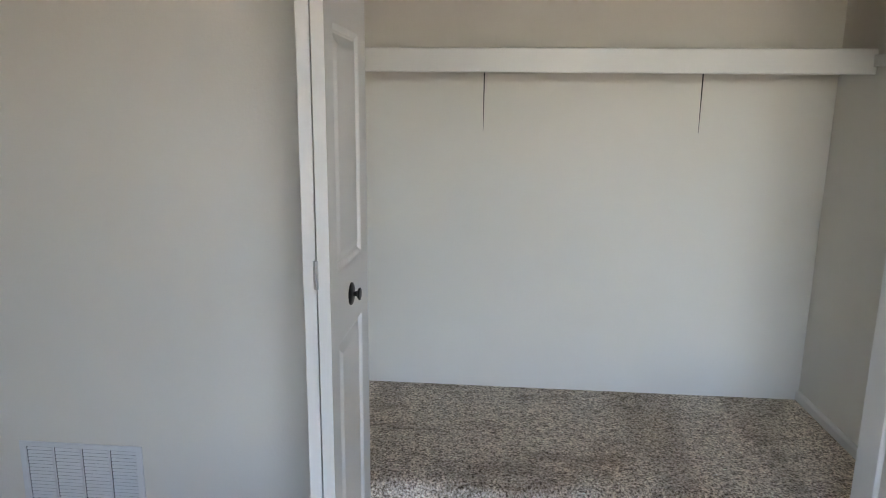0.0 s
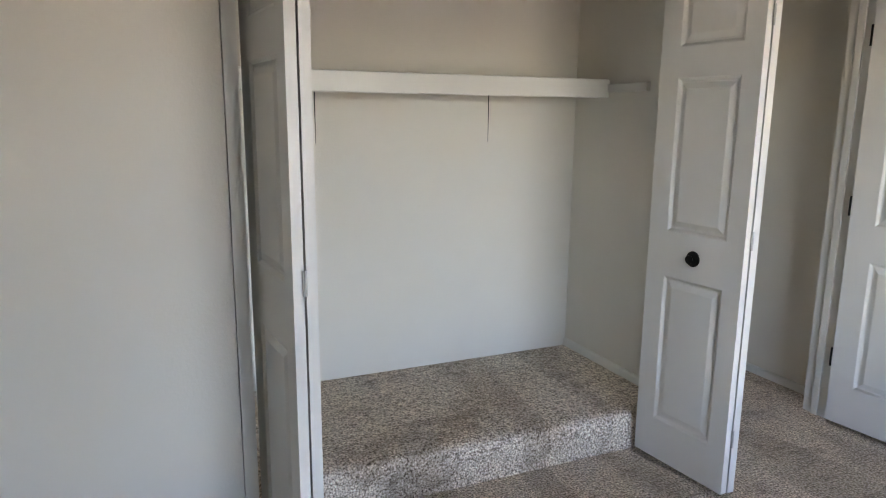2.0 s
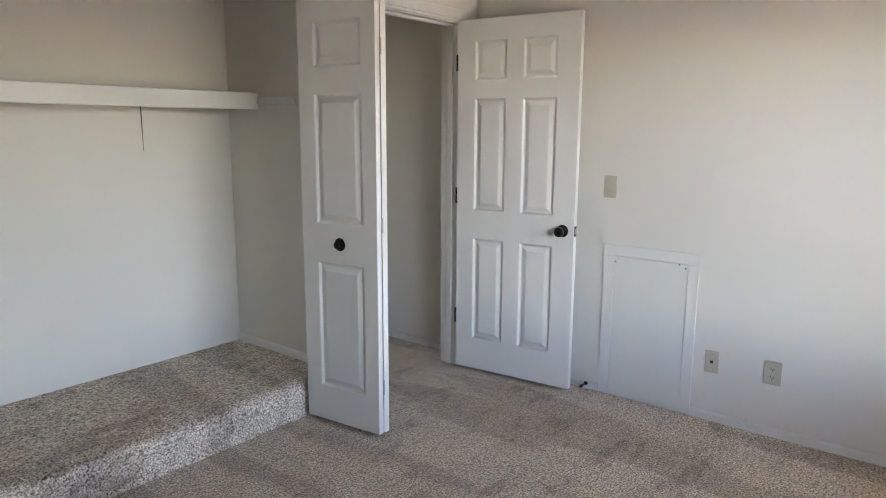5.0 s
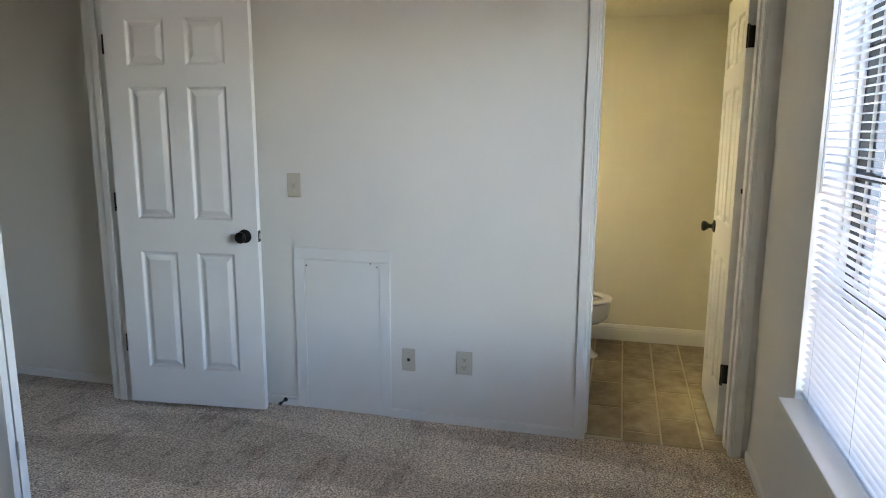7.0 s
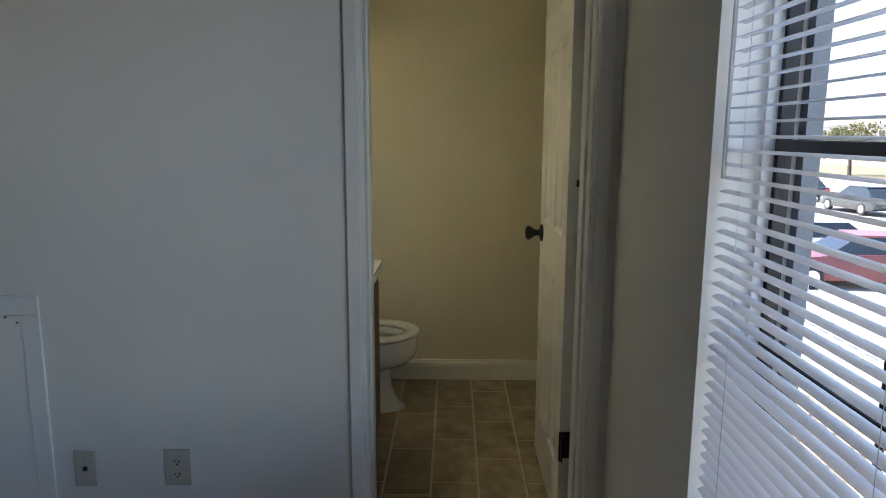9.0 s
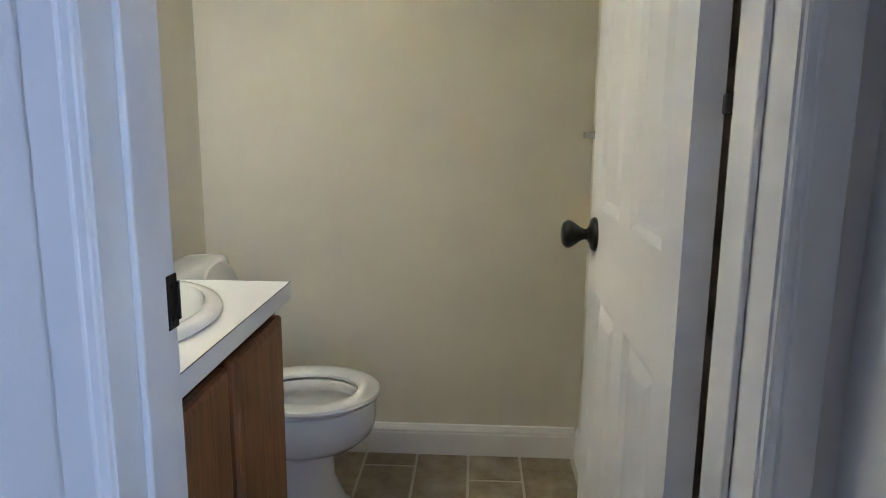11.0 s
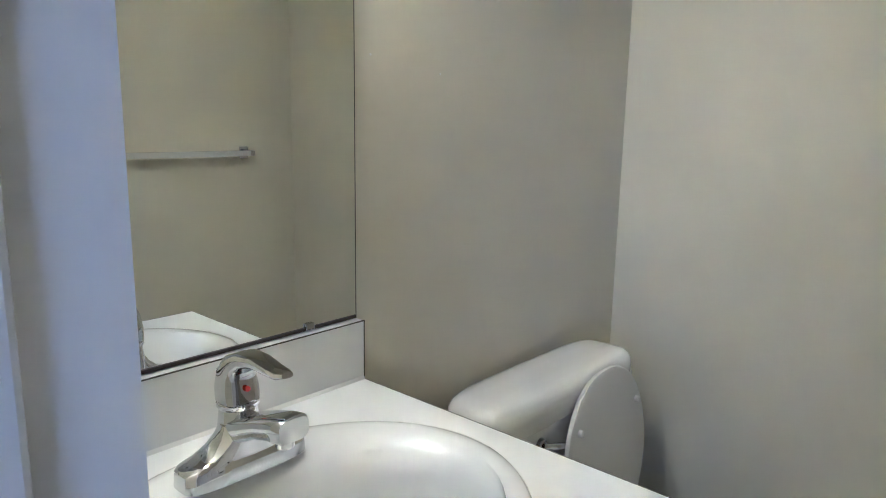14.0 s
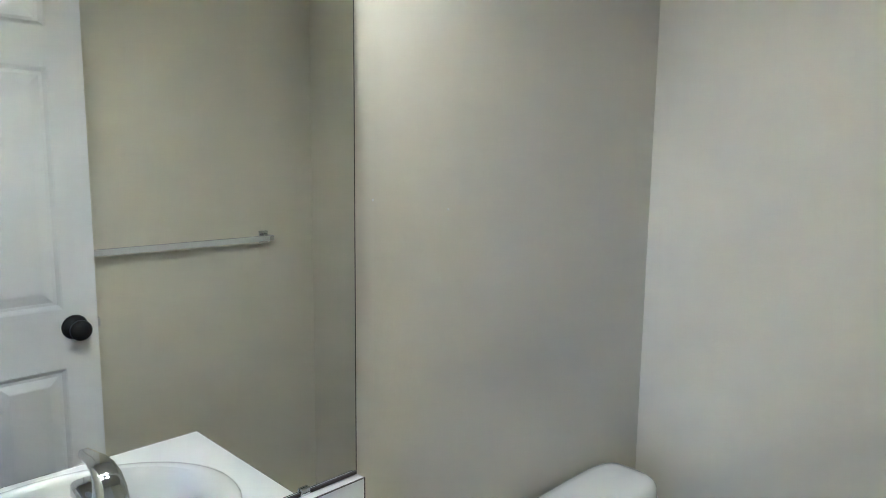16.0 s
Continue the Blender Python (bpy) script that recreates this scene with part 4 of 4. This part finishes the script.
rr = [(0.225, 0.10, 0.13, -2.07), (0.245, 0.145, 0.178, -2.095), (0.275, 0.168, 0.197, -2.107), (0.31, 0.175, 0.203, -2.112), (0.36, 0.176, 0.204, -2.112), (0.372, 0.176, 0.204, -2.112), (0.376, 0.172, 0.200, -2.112), (0.376, 0.122, 0.150, -2.115), (0.366, 0.116, 0.145, -2.115),
      (0.345, 0.116, 0.145, -2.115), (0.340, 0.138, 0.165, -2.115), (0.30, 0.132, 0.158, -2.11), (0.25, 0.112, 0.13, -2.10), (0.20, 0.075, 0.085, -2.08), (0.17, 0.045, 0.05, -2.07)]
part("bowl", loft([oval(TX, cy, z, a, b, 56) for z, a, b, cy in rr]), "porcelain", tl, "", True)
part("deck", box(TX - 0.135, TX + 0.135, -1.955, -1.73, 0.30, 0.374, 0.02, 4), "porcelain", tl, "", True)
so = [(0.378, 0.176, 0.204), (0.378, 0.182, 0.210), (0.386, 0.185, 0.213), (0.394, 0.181, 0.209), (0.397, 0.172, 0.200), (0.3975, 0.150, 0.178), (0.396, 0.126, 0.156), (0.390, 0.116, 0.146), (0.382, 0.115, 0.145), (0.378, 0.120, 0.150), (0.378, 0.176, 0.204)]
seat = part("seat", loft([oval(TX, SC, z, a, b, 64) for z, a, b in so], closed_ends=False), "seat", tl, "white plastic seat ring", True)
seat.matrix_basis = pose(0, 0, 0.005)
bm = bmesh.new()
# lid: flat D shape standing up against the tank
pts = []
for i in range(64):
    t = 2 * math.pi * i / 64
    c, s = math.cos(t), math.sin(t)
    pts.append((0.161 * math.copysign(abs(c) ** 0.86, c), 0.178 * s + 0.178))
lid = loft([[(x * k, y, 0.002 + z * 1.0) for x, z in [(p[0], p[1] * k + 0.178 * (1 - k)) for p in pts]] for k, y in ((0.96, 0.0065), (0.995, 0.004), (1.0, 0.0), (0.995, -0.005), (0.965, -0.0072))])
lidp = part("lid", lid, "seat", tl, "white plastic lid standing up", True)
lidp.matrix_basis = pose(TX + 0.028, -1.885, 0.402, -5.5, 0, 0)
for x in (-0.116, 0.119):
    part("bumper", lathe([(0, 0), (0.0075, 0), (0.007, 0.007), (0.004, 0.009), (0, 0.009)], 16, "Y"), "seat", lidp, "", True).matrix_basis = pose(x, -0.007, 0.262, 0, 0, 180)
for x in (-0.07, 0.07):
    part("seat_hinge", box(TX + x - 0.018, TX + x + 0.018, -1.925, -1.885, 0.374, 0.402, 0.006, 3), "seat", tl, "", True)
part("tank", loft([[(TX + x, y, z) for x, y in [(px, py) for px, py, _ in oval(0, -1.762, 0, a, b, 48, 7)]] for z, a, b in ((0.376, 0.20, 0.058), (0.39, 0.21, 0.062), (0.69, 0.24, 0.066), (0.695, 0.237, 0.064))]), "porcelain", tl, "", True)
part("tank_lid", loft([[(TX + x, y, z) for x, y, _ in oval(-0.040, -1.762, 0, a, b, 64, 5)] for z, a, b in ((0.690, 0.254, 0.075), (0.694, 0.259, 0.079), (0.720, 0.2605, 0.080), (0.735, 0.258, 0.078), (0.746, 0.251, 0.072), (0.753, 0.240, 0.062), (0.757, 0.217, 0.045), (0.758, 0.15, 0.02))]), "porcelain", tl, "", True)
fh = part("flush_handle", lathe([(0, 0), (0.014, 0), (0.013, 0.008), (0, 0.01)], 18, "Y"), "chrome", tl, "chrome flush lever", True)
fh.matrix_basis = pose(TX - 0.165, -1.828, 0.655, 0, 0, 180)
part("lever", tube([(0, 0.008, 0), (-0.015, 0.018, -0.003), (-0.05, 0.022, -0.012), (-0.075, 0.022, -0.018)], [0.006, 0.0065, 0.0075, 0.005], 10), "chrome", fh, "", True)
for x in (-0.098, 0.098):
    part("bolt_cap", lathe([(0, 0.022), (0.007, 0.021), (0.012, 0.014), (0.013, 0.0), (0, 0.0)], 16), "seat", tl, "", True).matrix_basis = pose(TX + x, -2.06, 0.02)

# ---- towel bar ----
tb = thing("towel_bar", (0, BS, 1.116), label="square chrome towel bar on the bathroom wall", category="towel bar")
part("bar", box(0.775, 1.385, 0.044, 0.060, -0.009, 0.009, 0.001), "towel_steel", tb, "pale satin square bar")
for x in (0.785, 1.375):
    p = part("post", loft([[(x - 0.008, y, -h), (x + 0.008, y, -h), (x + 0.008, y, h), (x - 0.008, y, h)] for y, h in ((0.002, 0.014), (0.02, 0.010), (0.062, 0.008))]), "chrome", tb)
    part("flange", box(x - 0.017, x + 0.017, 0.0, 0.006, -0.021, 0.021, 0.002), "chrome", p)

# ---- vinyl floor of the bathroom, piece by piece ----
fl = whole("bath_floor", box(EX + 0.02, BE + 0.02, SB, BN + 0.02, -0.2, 0.0035), "grout", "tan vinyl floor in a stone tile pattern", "vinyl floor", kind="structure")
tw, tlen, gap = 0.178, 0.362, 0.008
meshes = {}


def tile(x0, x1, y0, y1):
    key = (round(x1 - x0, 3), round(y1 - y0, 3))
    if key not in meshes:
        bm = bmesh.new()
        w, h = key[0] / 2, key[1] / 2
        b = 0.004
        lo = [bm.verts.new(p) for p in ((-w, -h, 0), (w, -h, 0), (w, h, 0), (-w, h, 0))]
        hi = [bm.verts.new(p) for p in ((-w + b, -h + b, 0.002), (w - b, -h + b, 0.002), (w - b, h - b, 0.002), (-w + b, h - b, 0.002))]
        for i in range(4):
            bm.faces.new((lo[i], lo[(i + 1) % 4], hi[(i + 1) % 4], hi[i]))
        bm.faces.new(hi)
        me = bpy.data.meshes.new("tile")
        bm.to_mesh(me)
        bm.free()
        me.materials.append(M["vinyl"])
        meshes[key] = me
    o = new("tile", meshes[key])
    o.parent = fl
    o.matrix_basis = pose((x0 + x1) / 2, (y0 + y1) / 2, 0.0032 + random.uniform(0, 0.0004))


for r in range(8):
    y1 = -2.232 + 0.178 * 3 - r * tw
    y0 = y1 - tw + gap
    y1c, y0c = min(y1, BN), max(y0, BS)
    if y1c - y0c < 0.02:
        continue
    off = (0.0, 0.0, 0.0, 0.09, 0.0, 0.17, 0.0, 0.1)[r]
    k = 0
    while True:
        x1 = 1.573 + 0.362 - off - k * tlen
        x0 = x1 - tlen + gap
        k += 1
        x1c, x0c = min(x1, BE), max(x0, EX + 0.022)
        if x1 < 0.05:
            break
        if x1c - x0c > 0.02:
            tile(x0c, x1c, y0c, y1c)

# ---- outside ----
GZ = -2.75


def sheet(name, x0, x1, y0, y1, z, mat, label, category):
    return whole(name, box(x0, x1, y0, y1, z - 0.3, z), mat, label, category, kind="structure")


sheet("ground", -400, 600, -600, 300, GZ, "grass", "dry sparse grass ground reaching far", "ground")
sheet("mulch_bed", -8, 40, -8.6, -3.6, GZ + 0.03, "mulch", "leaf littered mulch bed beside the building", "ground")
sheet("road", -30, 80, -34, -10.0, GZ + 0.02, "asphalt", "pale concrete parking lot, lightened to bounce light indoors", "road")
sheet("pavement", -30, 80, -10.2, -8.6, GZ + 0.14, "concrete", "pale concrete walk with a kerb", "pavement")
sheet("far_pavement", -30, 80, -37, -34, GZ + 0.14, "concrete", "pale concrete walk across the lot", "pavement")
for i in range(14):
    x = 2 + i * 2.8
    whole("parking_line", box(x, x + 0.1, -15, -10.2, GZ + 0.02, GZ + 0.026), "concrete", "painted white parking bay line", "marking", "parking lines", "structure")

wall("outer_wall", [(EX, 6.0, SB - 0.012, SB - 0.001, -2.9, 2.9), (WX - 2, EX, SB - 0.012, SB - 0.001, -2.9, -0.2)], "siding", "tan outside siding of the building")


def car(x, y, rz, mat, label):
    c = thing("car", (x, y, GZ + 0.02), rz, label, "car", "parked cars")
    st = [(-2.2, 0.45, 0.70, 0.80), (-2.1, 0.30, 0.88, 0.86), (-1.5, 0.25, 0.95, 0.88), (0.7, 0.25, 0.92, 0.88), (1.7, 0.27, 0.82, 0.86), (2.15, 0.32, 0.68, 0.80), (2.25, 0.42, 0.58, 0.74)]
    part("body", loft([[(px, -w, z0), (px, -w * 0.98, (z0 + z1) / 2), (px, -w * 0.9, z1), (px, w * 0.9, z1), (px, w * 0.98, (z0 + z1) / 2), (px, w, z0)] for px, z0, z1, w in st]), mat, c, "", True)
    cab = part("cabin", loft([[(-1.9, -0.72, 0.9), (0.95, -0.72, 0.88), (0.95, 0.72, 0.88), (-1.9, 0.72, 0.9)], [(-1.25, -0.58, 1.38), (0.15, -0.58, 1.40), (0.15, 0.58, 1.40), (-1.25, 0.58, 1.38)]]), "car_glass", c, "dark glass")
    part("roof", box(-1.28, 0.18, -0.60, 0.60, 1.375, 1.43, 0.02), mat, cab)
    for wx in (-1.35, 1.35):
        for wy in (-0.80, 0.80):
            w = part("wheel", lathe([(0, -0.1), (0.30, -0.1), (0.32, -0.06), (0.32, 0.06), (0.30, 0.1), (0, 0.1)], 24, "Y"), "tyre", c, "", True)
            w.matrix_basis = pose(wx, wy, 0.32)
            part("rim", lathe([(0, -0.105), (0.18, -0.107), (0.2, -0.1), (0.2, 0.1), (0.18, 0.107), (0, 0.105)], 16, "Y"), "zinc", w)
    for wy in (-0.6, 0.6):
        part("headlight", box(2.1, 2.2, wy - 0.15, wy + 0.15, 0.58, 0.68, 0.02), "clear", c)
        part("tail_light", box(-2.2, -2.12, wy - 0.15, wy + 0.15, 0.66, 0.78, 0.02), "red", c)


car(16.4, -13.4, 84, "car_red", "dull dark red car parked on the pale concrete lot")
car(19.4, -13.4, 91, "car_white", "white car parked on the pale concrete lot")
car(22.2, -13.4, 92, "car_dark", "dark grey car parked on the pale concrete lot")
car(34.0, -24.0, 5, "car_dark", "dark grey car parked on the far side")
car(41.5, -24.5, 2, "car_dark", "dark grey car parked on the far side")


def leaves(cx, cy, cz, r, h, n, seed):
    rnd = random.Random(seed)
    vs, fs = [], []
    clumps = [(rnd.gauss(0, 0.5) * r, rnd.gauss(0, 0.5) * r, rnd.uniform(-0.5, 0.5) * h, rnd.uniform(0.25, 0.5) * r) for _ in range(22)]
    for _ in range(n):
        q = clumps[rnd.randrange(len(clumps))]
        d = Vector((rnd.gauss(0, 1), rnd.gauss(0, 1), rnd.gauss(0, 1))).normalized() * q[3] * rnd.uniform(0.5, 1.05)
        p = Vector((cx + q[0], cy + q[1], cz + q[2])) + d
        u = Vector((rnd.gauss(0, 1), rnd.gauss(0, 1), rnd.gauss(0, 1))).normalized()
        w = u.orthogonal().normalized()
        s = rnd.uniform(0.08, 0.2)
        k = len(vs)
        vs += [p - u * s, p + w * s * 0.5, p + u * s, p - w * s * 0.5]
        fs.append((k, k + 1, k + 2, k + 3))
    me = bpy.data.meshes.new("crown")
    me.from_pydata([tuple(v) for v in vs], [], fs)
    me.materials.append(M["leaf"])
    return me


def tree(x, y, h, r, seed):
    rnd = random.Random(seed)
    t = thing("tree", (x, y, GZ), label="leafy yellow green tree beside the parking lot", category="tree", group="trees")
    part("trunk", tube([(0, 0, 0), (0.05, 0.03, h * 0.3), (-0.04, 0.05, h * 0.6), (0.03, 0, h * 0.85)], [0.22, 0.17, 0.11, 0.04], 10), "bark", t, "", True)
    for i in range(6):
        a = rnd.uniform(0, 6.28)
        z = h * rnd.uniform(0.35, 0.65)
        part("limb", tube([(0, 0, z), (math.cos(a) * r * 0.4, math.sin(a) * r * 0.4, z + h * 0.12), (math.cos(a) * r * 0.8, math.sin(a) * r * 0.8, z + h * 0.2)], [0.08, 0.05, 0.02], 7), "bark", t, "", True)
    cr = new("crown", leaves(0, 0, h * 0.68, r, h * 0.45, 2200, seed))
    cr.parent = t
    return t


for i, (x, y, h, r) in enumerate(((30, -39, 5.4, 2.6), (37, -42, 4.6, 2.4), (45, -40, 5.6, 3.0), (52, -44, 5.0, 2.8), (22, -42, 4.9, 2.5), (60, -46, 6.0, 3.2), (68, -43, 5.4, 3.0), (14, -41, 5.2, 2.6), (4, -42, 5.6, 2.8), (42, -66, 9, 4.5), (56, -70, 10, 5), (70, -72, 9.5, 4.8), (28, -68, 9, 4.5), (86, -74, 10, 5))):
    tree(x, y, h, r, 50 + i)


def building(x, y, w, d, h, rz, label):
    b = thing("apartment_building", (x, y, GZ), rz, label, "building", "buildings across the lot")
    part("wall", box(-w / 2, w / 2, -d / 2, d / 2, 0, h), "siding", b)
    part("roof", loft([[(-w / 2 - 0.6, -d / 2 - 0.6, h), (w / 2 + 0.6, -d / 2 - 0.6, h), (w / 2 + 0.6, d / 2 + 0.6, h), (-w / 2 - 0.6, d / 2 + 0.6, h)], [(-w / 2 + 2, -0.2, h + 2.0), (w / 2 - 2, -0.2, h + 2.0), (w / 2 - 2, 0.2, h + 2.0), (-w / 2 + 2, 0.2, h + 2.0)]]), "shingle", b)
    for fz in (0.9, 3.5):
        for k in range(int(w // 3)):
            wx = -w / 2 + 1.6 + k * 3
            f = part("window", box(wx - 0.65, wx + 0.65, d / 2, d / 2 + 0.05, fz, fz + 1.35), "trim", b)
            part("pane", box(wx - 0.57, wx + 0.57, d / 2 + 0.045, d / 2 + 0.06, fz + 0.08, fz + 1.27), "car_glass", f)


building(48, -58, 30, 10, 3.4, 0, "long low tan building with a grey shingle roof")
building(90, -62, 34, 10, 3.6, 4, "long low tan building with a grey shingle roof")
building(14, -60, 26, 10, 3.4, -3, "long low tan building with a grey shingle roof")

# sparse dry leaf clumps on the bed under the window
rnd = random.Random(9)
vs, fs = [], []
for _ in range(5000):
    px, py = rnd.uniform(-6, 24), rnd.uniform(-8.5, -3.8)
    s, a = rnd.uniform(0.03, 0.09), rnd.uniform(0, 6.28)
    k = len(vs)
    for q in range(4):
        vs.append((px + s * math.cos(a + q * 1.571), py + s * 0.6 * math.sin(a + q * 1.571), GZ + 0.04 + rnd.uniform(0, 0.05)))
    fs.append((k, k + 1, k + 2, k + 3))
me = bpy.data.meshes.new("leaf_litter")
me.from_pydata(vs, [], fs)
me.materials.append(M["mulch"])
tagged(new("leaf_litter", me), "dry fallen leaves scattered over the bed", "leaves", kind="stuff")

# white railing at the edge of the walk
rl = thing("railing", (0, 0, GZ + 0.14), label="white painted metal railing beside the walk", category="railing")
for z in (0.12, 0.55, 1.0):
    part("rail", box(9.0, 15.0, -9.66, -9.62, z - 0.025, z + 0.025, 0.005), "trim", rl)
for k in range(13):
    part("post", box(9.0 + k * 0.5 - 0.02, 9.0 + k * 0.5 + 0.02, -9.66, -9.62, 0, 1.0, 0.004), "trim", rl)
